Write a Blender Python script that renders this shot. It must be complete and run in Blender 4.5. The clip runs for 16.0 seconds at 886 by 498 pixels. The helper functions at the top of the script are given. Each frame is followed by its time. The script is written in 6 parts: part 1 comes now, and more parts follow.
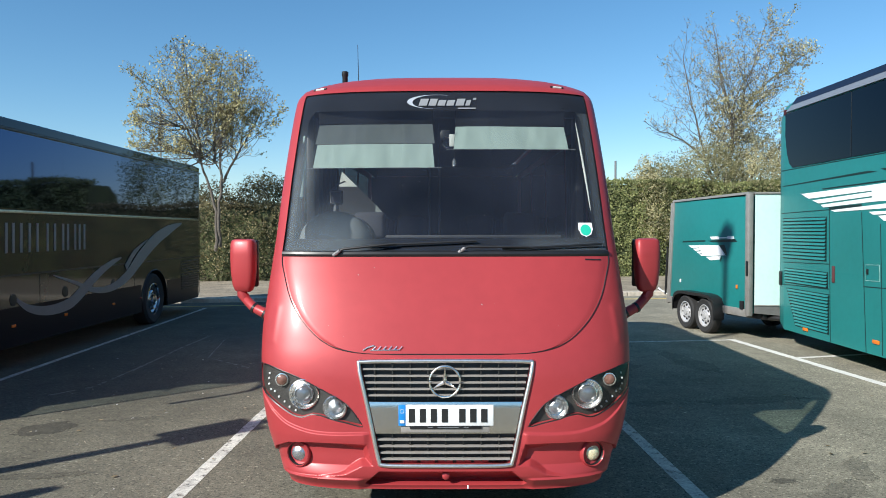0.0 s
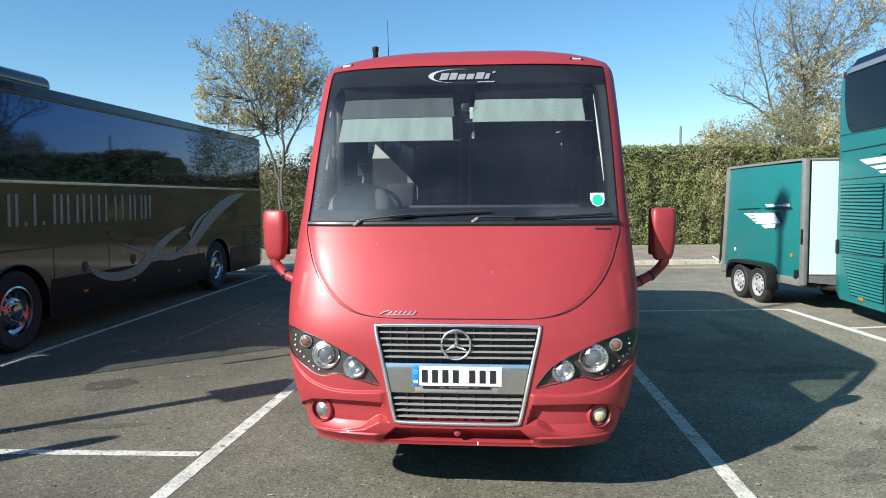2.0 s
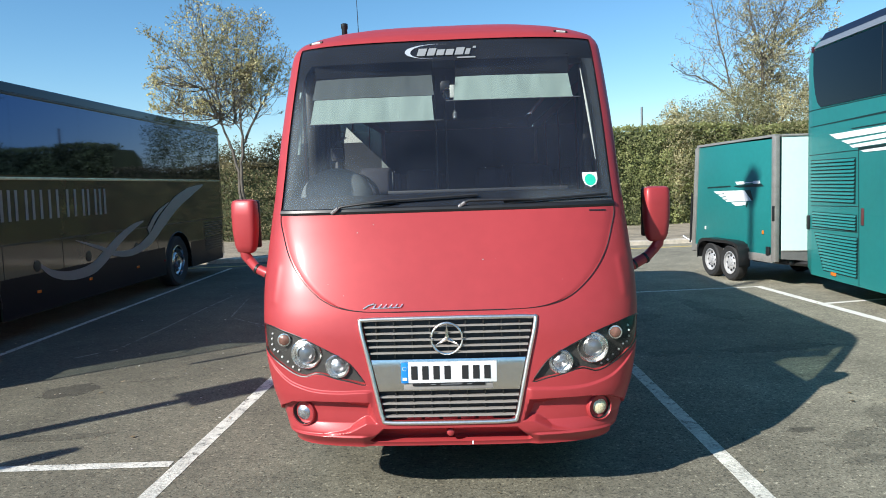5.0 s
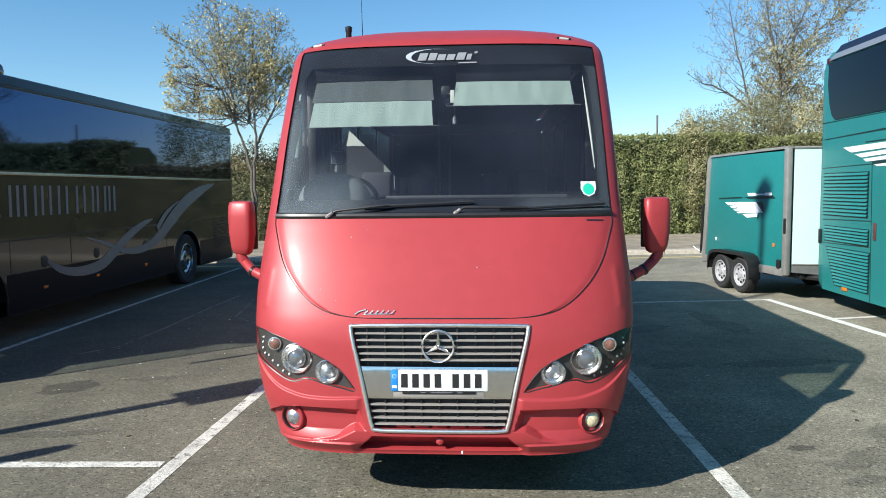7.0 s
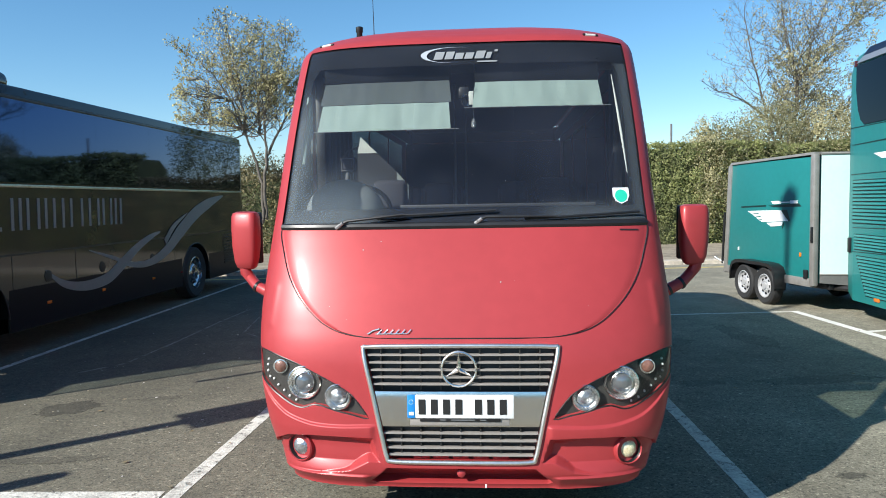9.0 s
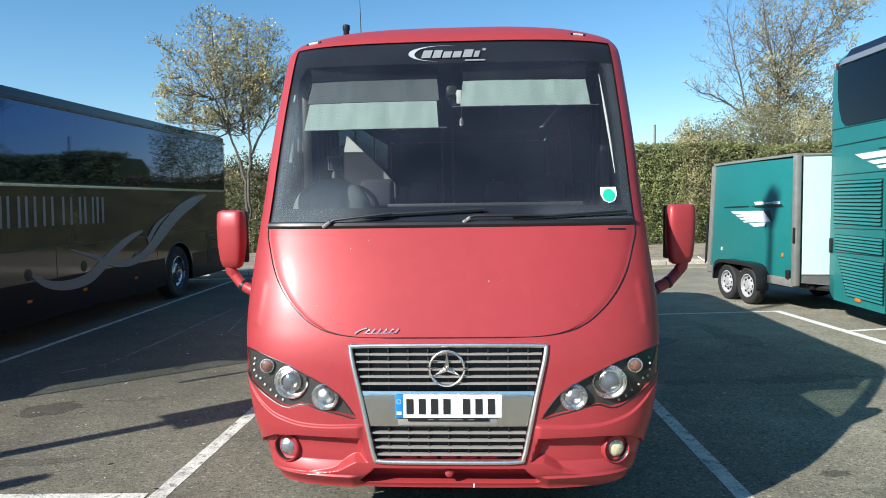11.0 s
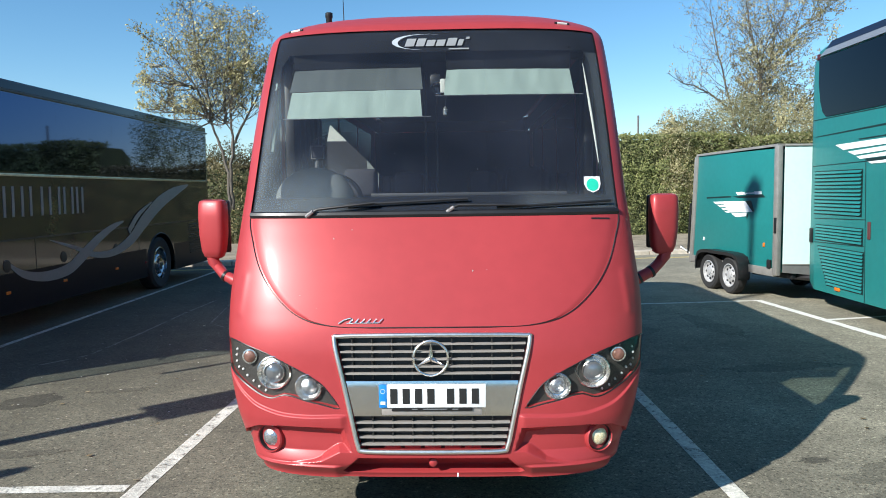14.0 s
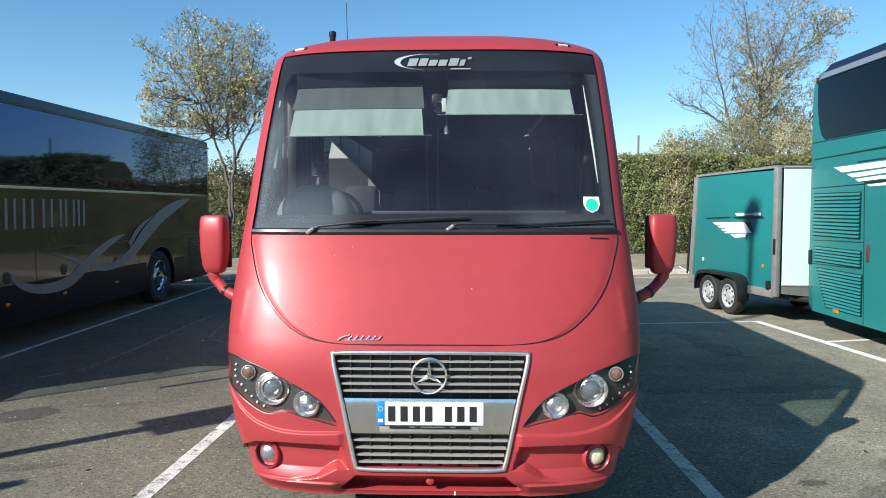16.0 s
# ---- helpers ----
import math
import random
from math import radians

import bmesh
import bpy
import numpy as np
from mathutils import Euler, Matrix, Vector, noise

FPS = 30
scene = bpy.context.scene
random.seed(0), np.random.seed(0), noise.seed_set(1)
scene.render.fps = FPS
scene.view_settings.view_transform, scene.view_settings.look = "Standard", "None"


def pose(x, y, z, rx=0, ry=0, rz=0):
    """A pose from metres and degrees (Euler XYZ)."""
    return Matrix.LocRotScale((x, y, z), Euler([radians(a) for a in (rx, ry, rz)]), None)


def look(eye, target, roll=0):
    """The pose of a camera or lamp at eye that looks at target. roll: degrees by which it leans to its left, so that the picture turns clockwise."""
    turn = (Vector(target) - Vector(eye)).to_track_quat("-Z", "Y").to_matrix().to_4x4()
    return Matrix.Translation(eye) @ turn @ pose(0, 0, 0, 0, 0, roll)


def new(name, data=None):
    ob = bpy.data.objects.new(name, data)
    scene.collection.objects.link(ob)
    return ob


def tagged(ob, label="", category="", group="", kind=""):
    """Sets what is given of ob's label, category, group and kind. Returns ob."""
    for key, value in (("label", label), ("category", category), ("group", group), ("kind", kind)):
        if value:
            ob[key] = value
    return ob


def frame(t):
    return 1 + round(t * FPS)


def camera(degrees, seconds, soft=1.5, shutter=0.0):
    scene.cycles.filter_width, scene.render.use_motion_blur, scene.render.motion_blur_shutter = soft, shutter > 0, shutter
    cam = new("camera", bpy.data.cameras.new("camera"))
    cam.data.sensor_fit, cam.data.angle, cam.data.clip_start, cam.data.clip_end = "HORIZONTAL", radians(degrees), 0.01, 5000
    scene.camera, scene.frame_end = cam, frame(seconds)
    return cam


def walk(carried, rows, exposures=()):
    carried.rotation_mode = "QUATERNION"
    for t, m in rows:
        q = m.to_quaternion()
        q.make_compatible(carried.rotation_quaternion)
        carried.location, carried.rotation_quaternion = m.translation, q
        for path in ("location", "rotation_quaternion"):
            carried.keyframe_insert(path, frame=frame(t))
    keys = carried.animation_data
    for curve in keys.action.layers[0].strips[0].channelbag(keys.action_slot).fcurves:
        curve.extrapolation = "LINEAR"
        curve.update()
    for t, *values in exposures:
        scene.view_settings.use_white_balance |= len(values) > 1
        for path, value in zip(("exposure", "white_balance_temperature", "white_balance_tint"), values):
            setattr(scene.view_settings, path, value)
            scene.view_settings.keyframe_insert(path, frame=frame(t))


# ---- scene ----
cam = camera(62.6, 16.0, soft=0.95)
PATH = [
    (0, (-0.007, -4.036, 1.824), (-0.01, -2.037, 1.774), -0.1),
    (0.5, (0.109, -4.153, 1.826), (-0.042, -2.169, 1.625), -0.8),
    (1, (0.138, -4.295, 1.83), (0.148, -2.305, 1.637), 0.7),
    (1.5, (0.211, -4.312, 1.848), (0.234, -2.316, 1.734), -1.3),
    (2, (0.32, -4.225, 1.84), (0.134, -2.238, 1.703), -0.4),
    (2.5, (0.308, -4.167, 1.842), (0.143, -2.18, 1.689), -0.7),
    (3, (0.141, -4.043, 1.848), (0.129, -2.049, 1.699), -2.0),
    (3.5, (0.11, -4.012, 1.85), (0.097, -2.017, 1.715), 0.6),
    (4, (0.156, -3.962, 1.837), (0.068, -1.97, 1.687), -1.5),
    (4.2, (0.157, -3.951, 1.822), (0.058, -1.96, 1.658), -1.9),
    (6.5, (0.2, -3.934, 1.835), (0.142, -1.943, 1.655), -1.5),
    (7, (0.267, -3.893, 1.836), (0.146, -1.903, 1.672), -0.6),
    (7.5, (0.254, -3.78, 1.821), (0.1, -1.793, 1.648), -0.2),
    (8, (0.142, -3.611, 1.825), (0.074, -1.624, 1.61), -0.4),
    (8.5, (0.178, -3.565, 1.822), (0.029, -1.575, 1.699), 0.1),
    (9, (0.199, -3.554, 1.819), (0.048, -1.564, 1.686), -1.0),
    (9.2, (0.2, -3.55, 1.817), (0.071, -1.56, 1.672), -1.2),
    (11.3, (0.177, -3.541, 1.811), (0.077, -1.548, 1.678), -0.6),
    (11.5, (0.18, -3.54, 1.806), (0.085, -1.547, 1.662), -0.4),
    (12, (0.181, -3.536, 1.804), (0.09, -1.545, 1.629), -0.4),
    (12.5, (0.181, -3.534, 1.806), (0.089, -1.543, 1.64), -0.4),
    (13, (0.179, -3.537, 1.81), (0.105, -1.544, 1.662), -0.7),
    (13.5, (0.182, -3.536, 1.81), (0.118, -1.543, 1.65), -0.8),
    (14, (0.18, -3.53, 1.807), (0.115, -1.537, 1.647), -0.8),
    (14.5, (0.183, -3.535, 1.808), (0.123, -1.542, 1.654), -0.7),
    (15, (0.186, -3.544, 1.807), (0.135, -1.549, 1.679), -0.3),
    (15.5, (0.179, -3.544, 1.813), (0.13, -1.549, 1.68), 0.2),
    (16, (0.181, -3.551, 1.815), (0.117, -1.555, 1.701), -0.1),
]
walk(cam, [(t, look(eye, target, roll)) for t, eye, target, roll in PATH], [(0, .66), (.5, .80), (16, .80)])

# ---- light: clear autumn sun from the left, behind the camera ----
SUN_AZ, SUN_EL = radians(41.6), radians(32.0)          # direction in which the light travels, from +x towards +y
world = bpy.data.worlds.new("sky")
scene.world = world
world.use_nodes = True
wn = world.node_tree
sky = wn.nodes.new("ShaderNodeTexSky")
sky.sky_type = "NISHITA"
sky.sun_disc = False
sky.sun_elevation = SUN_EL
sky.sun_rotation = radians(270) - SUN_AZ
sky.air_density, sky.dust_density, sky.ozone_density = 1.0, 0.0, 4.6
tone = wn.nodes.new("ShaderNodeHueSaturation")
tone.inputs["Saturation"].default_value = 1.14
tone.inputs["Hue"].default_value = 0.493
wn.links.new(sky.outputs[0], tone.inputs["Color"])
wn.links.new(tone.outputs[0], wn.nodes["Background"].inputs[0])
wn.nodes["Background"].inputs[1].default_value = 0.091
sun_data = bpy.data.lights.new("sun", "SUN")
sun_data.energy, sun_data.angle, sun_data.color = 4.7, radians(0.6), (1.0, 0.975, 0.92)
sun = new("sun", sun_data)
sun.matrix_world = look((0, 0, 0), (math.cos(SUN_AZ) * math.cos(SUN_EL), math.sin(SUN_AZ) * math.cos(SUN_EL), -math.sin(SUN_EL)))


# ---- materials ----
def mat(name, color, rough=0.5, metal=0.0, spec=0.5, coat=0.0, var=0.0, scale=8.0, bump=0.0, bump_scale=60.0, dirt=0.0, sheen=None):
    """A Principled material with two scales of colour variation and fine relief."""
    m = bpy.data.materials.new(name)
    m.use_nodes = True
    nt = m.node_tree
    b = nt.nodes["Principled BSDF"]
    b.inputs["Base Color"].default_value = (*color, 1)
    b.inputs["Roughness"].default_value = rough
    b.inputs["Metallic"].default_value = metal
    b.inputs["Specular IOR Level"].default_value = spec
    b.inputs["Coat Weight"].default_value = coat
    b.inputs["Coat Roughness"].default_value = 0.06
    tc = nt.nodes.new("ShaderNodeTexCoord")
    if var:
        n1, n2 = nt.nodes.new("ShaderNodeTexNoise"), nt.nodes.new("ShaderNodeTexNoise")
        n1.inputs["Scale"].default_value, n2.inputs["Scale"].default_value = scale, scale * 9
        n1.inputs["Detail"].default_value = n2.inputs["Detail"].default_value = 4
        mx = nt.nodes.new("ShaderNodeMath")
        mx.operation = "ADD"
        for n, i in ((n1, 0), (n2, 1)):
            nt.links.new(tc.outputs["Object"], n.inputs["Vector"])
            nt.links.new(n.outputs["Fac"], mx.inputs[i])
        ramp = nt.nodes.new("ShaderNodeMapRange")
        ramp.inputs["From Min"].default_value, ramp.inputs["From Max"].default_value = 0.7, 1.3
        ramp.inputs["To Min"].default_value, ramp.inputs["To Max"].default_value = 1 - var, 1 + var
        nt.links.new(mx.outputs[0], ramp.inputs[0])
        mul = nt.nodes.new("ShaderNodeMix")
        mul.data_type, mul.blend_type = "RGBA", "MULTIPLY"
        mul.inputs["Factor"].default_value = 1
        mul.inputs["A"].default_value = (*color, 1)
        nt.links.new(ramp.outputs[0], mul.inputs["B"])
        nt.links.new(mul.outputs["Result"], b.inputs["Base Color"])
        rr = nt.nodes.new("ShaderNodeMapRange")
        rr.inputs["To Min"].default_value, rr.inputs["To Max"].default_value = max(rough - var * 0.5, 0.02), min(rough + var * 0.5, 1)
        nt.links.new(n1.outputs["Fac"], rr.inputs[0])
        nt.links.new(rr.outputs[0], b.inputs["Roughness"])
    if bump:
        n3, bp = nt.nodes.new("ShaderNodeTexNoise"), nt.nodes.new("ShaderNodeBump")
        n3.inputs["Scale"].default_value, n3.inputs["Detail"].default_value = bump_scale, 6
        nt.links.new(tc.outputs["Object"], n3.inputs["Vector"])
        nt.links.new(n3.outputs["Fac"], bp.inputs["Height"])
        bp.inputs["Strength"].default_value, bp.inputs["Distance"].default_value = bump, 0.01
        nt.links.new(bp.outputs[0], b.inputs["Normal"])
    return m


def glass(name, tint, gloss=1.45, rough=0.0, dust=0.0):
    """Thin pane: tinted see-through with mirror gloss by Fresnel, and a film of dust."""
    m = bpy.data.materials.new(name)
    m.use_nodes = True
    nt = m.node_tree
    nt.nodes.remove(nt.nodes["Principled BSDF"])
    tr, gl, fr, mx = (nt.nodes.new("ShaderNode" + k) for k in ("BsdfTransparent", "BsdfGlossy", "Fresnel", "MixShader"))
    tr.inputs[0].default_value = (*tint, 1)
    gl.inputs["Roughness"].default_value = rough
    fr.inputs[0].default_value = gloss
    nt.links.new(fr.outputs[0], mx.inputs[0])
    nt.links.new(tr.outputs[0], mx.inputs[1])
    nt.links.new(gl.outputs[0], mx.inputs[2])
    last = mx
    if dust:
        df, no, mr, m2 = (nt.nodes.new("ShaderNode" + k) for k in ("BsdfDiffuse", "TexNoise", "MapRange", "MixShader"))
        df.inputs[0].default_value = (.42, .48, .68, 1)
        tc = nt.nodes.new("ShaderNodeTexCoord")
        nt.links.new(tc.outputs["Object"], no.inputs["Vector"])
        no.inputs["Scale"].default_value, no.inputs["Detail"].default_value = 3.0, 8
        mr.inputs["From Min"].default_value, mr.inputs["From Max"].default_value = .3, .7
        mr.inputs["To Min"].default_value, mr.inputs["To Max"].default_value = dust * .6, dust * 1.4
        nt.links.new(no.outputs["Fac"], mr.inputs[0])
        nt.links.new(mr.outputs[0], m2.inputs[0])
        nt.links.new(mx.outputs[0], m2.inputs[1])
        nt.links.new(df.outputs[0], m2.inputs[2])
        last = m2
    nt.links.new(last.outputs[0], nt.nodes["Material Output"].inputs[0])
    return m


RED = mat("red_paint", (0.375, 0.043, 0.047), 0.43, 0.18, 0.36, 0.14, var=0.05, scale=1.5)
RED.node_tree.nodes["Principled BSDF"].inputs["Coat Roughness"].default_value = 0.17
RED.node_tree.nodes["Principled BSDF"].inputs["Coat IOR"].default_value = 1.4
BLACK = mat("black_trim", (0.012, 0.012, 0.013), 0.4, var=0.15, scale=12)
RUBBER = mat("tyre_rubber", (0.018, 0.018, 0.018), 0.8, var=0.2, scale=10, bump=0.2)
CHROME = mat("chrome", (0.95, 0.90, 0.83), 0.24, 1.0, var=0.05, scale=6)
STEEL = mat("galvanised_steel", (0.33, 0.34, 0.34), 0.45, 0.8, var=0.15, scale=8)
TEAL = mat("teal_paint", (0.010, 0.160, 0.156), 0.46, 0.0, 0.45, 0.08, var=0.06, scale=1.2)
MINT = mat("mint_panel", (0.46, 0.63, 0.585), 0.45, var=0.05, scale=2)
COACH = mat("dark_coach_paint", (0.040, 0.039, 0.031), 0.07, 0.0, 0.45, 0.1, var=0.04, scale=2)
WHITE = mat("white_decal", (0.78, 0.78, 0.78), 0.35, var=0.04, scale=3)
PANE = glass("windscreen_glass", (0.66, 0.70, 0.69), dust=0.023)


def film(name, color, strength):
    """A thin film of haze painted on glass that thins out with the mesh's fade."""
    m = mat(name, color, .9)
    nt = m.node_tree
    b = nt.nodes["Principled BSDF"]
    tc, at, no, mr, mu = (nt.nodes.new("ShaderNode" + k) for k in ("TexCoord", "Attribute", "TexNoise", "MapRange", "Math"))
    at.attribute_name = "fade"
    no.inputs["Scale"].default_value, no.inputs["Detail"].default_value, no.inputs["Distortion"].default_value = 14.0, 9, 0.1
    nt.links.new(tc.outputs["Object"], no.inputs["Vector"])
    nt.links.new(no.outputs["Fac"], mr.inputs[0])
    mr.inputs["From Min"].default_value, mr.inputs["From Max"].default_value = .36, .70
    mr.inputs["To Min"].default_value, mr.inputs["To Max"].default_value = strength * .9, strength * 1.12
    mu.operation = "MULTIPLY"
    nt.links.new(at.outputs["Fac"], mu.inputs[0])
    nt.links.new(mr.outputs[0], mu.inputs[1])
    nt.links.new(mu.outputs[0], b.inputs["Alpha"])
    return m


HAZE = film("glass_haze", (.44, .52, .55), .14)
CABPANE = glass("cab_side_glass", (0.28, 0.35, 0.30))
DARKPANE = glass("tinted_glass", (0.10, 0.11, 0.12), 1.55)

AMBER = mat("amber_lens", (0.62, 0.16, 0.02), 0.25, var=0.05)
REDLENS = mat("red_lens", (0.14, 0.012, 0.016), 0.25, var=0.05)
SILVER = mat("silver_decal", (0.30, 0.31, 0.31), 0.4, 0.3, var=0.05, scale=3)
BLUE = mat("blue_strip", (0.012, 0.22, 0.60), 0.4, var=0.04)
PLATE = mat("plate_white", (0.80, 0.80, 0.78), 0.4, var=0.03)
INK = mat("plate_ink", (0.015, 0.015, 0.015), 0.5, var=0.05)
FRAMECHROME = mat("worn_chrome", (0.90, 0.85, 0.80), 0.34, 1.0, var=0.08, scale=9)
BANDCHROME = mat("band_chrome", (0.82, 0.80, 0.77), 0.22, 1.0, var=0.06, scale=5)
GRILLE = mat("grille_grey", (0.31, 0.285, 0.26), 0.48, 0.25, var=0.08, scale=20)
HOUSING = mat("lamp_housing", (0.050, 0.047, 0.043), 0.45, 0.2, var=0.1, scale=20)
REFLECTOR = mat("lamp_reflector", (0.92, 0.89, 0.85), 0.26, 1.0, var=0.1, scale=30, bump=0.35, bump_scale=38)
LENS = glass("clear_lens", (0.93, 0.95, 0.96))
FROST = mat("frosted_lens", (0.46, 0.47, 0.48), 0.15, 0.75, 0.8, var=0.35, scale=30, bump=0.8, bump_scale=45)
PROJECTOR = mat("projector_glass", (0.20, 0.21, 0.22), 0.08, 0.5, 1.0, 1.0, var=0.1, scale=20)
DIMAMBER = mat("dim_indicator", (0.20, 0.10, 0.075), 0.2, 0.1, 0.6, var=0.3, scale=40, bump=0.5)
WARM = mat("warm_glow_glass", (0.86, 0.76, 0.50), 0.25, 0.3, 0.8, var=0.25, scale=45, bump=0.4)
FABRIC = mat("seat_fabric", (0.035, 0.035, 0.045), 0.9, var=0.3, scale=14, bump=0.3)
GREYTRIM = mat("grey_interior_trim", (0.12, 0.125, 0.13), 0.7, var=0.15, scale=6)
PALE = mat("pale_board", (0.55, 0.58, 0.55), 0.6, var=0.06, scale=5)
BLIND = mat("mint_blind", (0.25, 0.325, 0.305), 0.8, var=0.06, scale=7, bump=0.5, bump_scale=9)
BLIND_UP = mat("grey_blind", (0.068, 0.082, 0.083), 0.85, var=0.08, scale=7, bump=0.4, bump_scale=9)
FRIT = mat("black_screen_border", (0.010, 0.011, 0.013), 0.5, 0.0, 0.05, var=0.12, scale=5)
GREEN = mat("green_sticker", (0.02, 0.50, 0.33), 0.4, var=0.04)
MIRROR = mat("mirror_glass", (0.85, 0.85, 0.86), 0.02, 1.0)


# ---- building helpers ----
def thing(name, label, category, at=(0, 0, 0), turn=0.0, group="", kind=""):
    ob = new(name)
    ob.empty_display_size = 0.2
    ob.matrix_world = pose(*at, 0, 0, turn)
    return tagged(ob, label, category, group, kind)


def part(name, bm, material, parent=None, label="", smooth=True):
    """One mesh object under a thing or a part, in the thing's own axes."""
    me = bpy.data.meshes.new(name)
    if smooth:
        for f in bm.faces:
            f.smooth = True
    bm.to_mesh(me)
    bm.free()
    if smooth:
        me.set_sharp_from_angle(angle=radians(38))
    me.materials.append(material)
    ob = new(name, me)
    if parent is not None:
        ob.parent = parent
    return tagged(ob, label) if label else ob


def mesh_of(verts, faces):
    bm = bmesh.new()
    vs = [bm.verts.new(v) for v in verts]
    for f in faces:
        if len(set(f)) > 2:
            try:
                bm.faces.new([vs[i] for i in f])
            except ValueError:
                pass
    return bm


def box(x0, x1, y0, y1, z0, z1, bevel=0.0, seg=2):
    bm = bmesh.new()
    bmesh.ops.create_cube(bm, size=1)
    bmesh.ops.scale(bm, vec=(x1 - x0, y1 - y0, z1 - z0), verts=bm.verts)
    bmesh.ops.translate(bm, vec=((x0 + x1) / 2, (y0 + y1) / 2, (z0 + z1) / 2), verts=bm.verts)
    if bevel:
        bmesh.ops.bevel(bm, geom=bm.edges[:], offset=bevel, segments=seg, affect="EDGES", profile=0.5)
    return bm


def tube(points, radius, sides=8, closed=False, flat=1.0):
    """A round bar along points; radius may be one number or one per point."""
    pts = [Vector(p) for p in points]
    n = len(pts)
    verts, faces = [], []
    up = Vector((0, 0, 1))
    for i, p in enumerate(pts):
        a, b = (pts[i - 1], pts[(i + 1) % n]) if closed else (pts[max(i - 1, 0)], pts[min(i + 1, n - 1)])
        d = (b - a).normalized()
        s = d.cross(up)
        s = d.cross(Vector((1, 0, 0))) if s.length < 1e-3 else s
        s.normalize()
        t = s.cross(d).normalized()
        r = radius[i] if isinstance(radius, (list, tuple)) else radius
        for k in range(sides):
            c = 2 * math.pi * k / sides
            verts.append(p + s * (r * math.cos(c)) + t * (r * flat * math.sin(c)))
    for i in range(n if closed else n - 1):
        j = (i + 1) % n
        for k in range(sides):
            l = (k + 1) % sides
            faces.append((i * sides + k, i * sides + l, j * sides + l, j * sides + k))
    if not closed:
        faces.append(tuple(range(sides))[::-1])
        faces.append(tuple((n - 1) * sides + k for k in range(sides)))
    return mesh_of(verts, faces)


def lathe(profile, axis="y", sides=32, centre=(0, 0, 0), caps=False):
    """A turned piece: profile of (radius, along)."""
    verts, faces = [], []
    for r, a in profile:
        for k in range(sides):
            c = 2 * math.pi * k / sides
            p = {"y": (r * math.cos(c), a, r * math.sin(c)), "x": (a, r * math.cos(c), r * math.sin(c)), "z": (r * math.cos(c), r * math.sin(c), a)}[axis]
            verts.append(Vector(p) + Vector(centre))
    m = len(profile)
    for i in range(m - 1):
        for k in range(sides):
            l = (k + 1) % sides
            faces.append((i * sides + k, i * sides + l, (i + 1) * sides + l, (i + 1) * sides + k))
    if caps and profile[0][0] > 1e-6:
        faces.append(tuple(range(sides)))
    if caps and profile[-1][0] > 1e-6:
        faces.append(tuple((m - 1) * sides + k for k in range(sides)))
    return mesh_of(verts, faces)


def curve_of(xs, vs):
    """A smooth curve through the pairs (x, v)."""
    def f(t):
        if t <= xs[0]:
            return vs[0]
        if t >= xs[-1]:
            return vs[-1]
        i = max(k for k in range(len(xs) - 1) if xs[k] <= t)
        h = xs[i + 1] - xs[i]
        s = (t - xs[i]) / h
        def d(k):
            return 0 if k in (0, len(xs) - 1) else (vs[k + 1] - vs[k - 1]) / (xs[k + 1] - xs[k - 1])
        a, b = d(i) * h, d(i + 1) * h
        return (2 * s**3 - 3 * s**2 + 1) * vs[i] + (s**3 - 2 * s**2 + s) * a + (3 * s**2 - 2 * s**3) * vs[i + 1] + (s**3 - s**2) * b
    return f


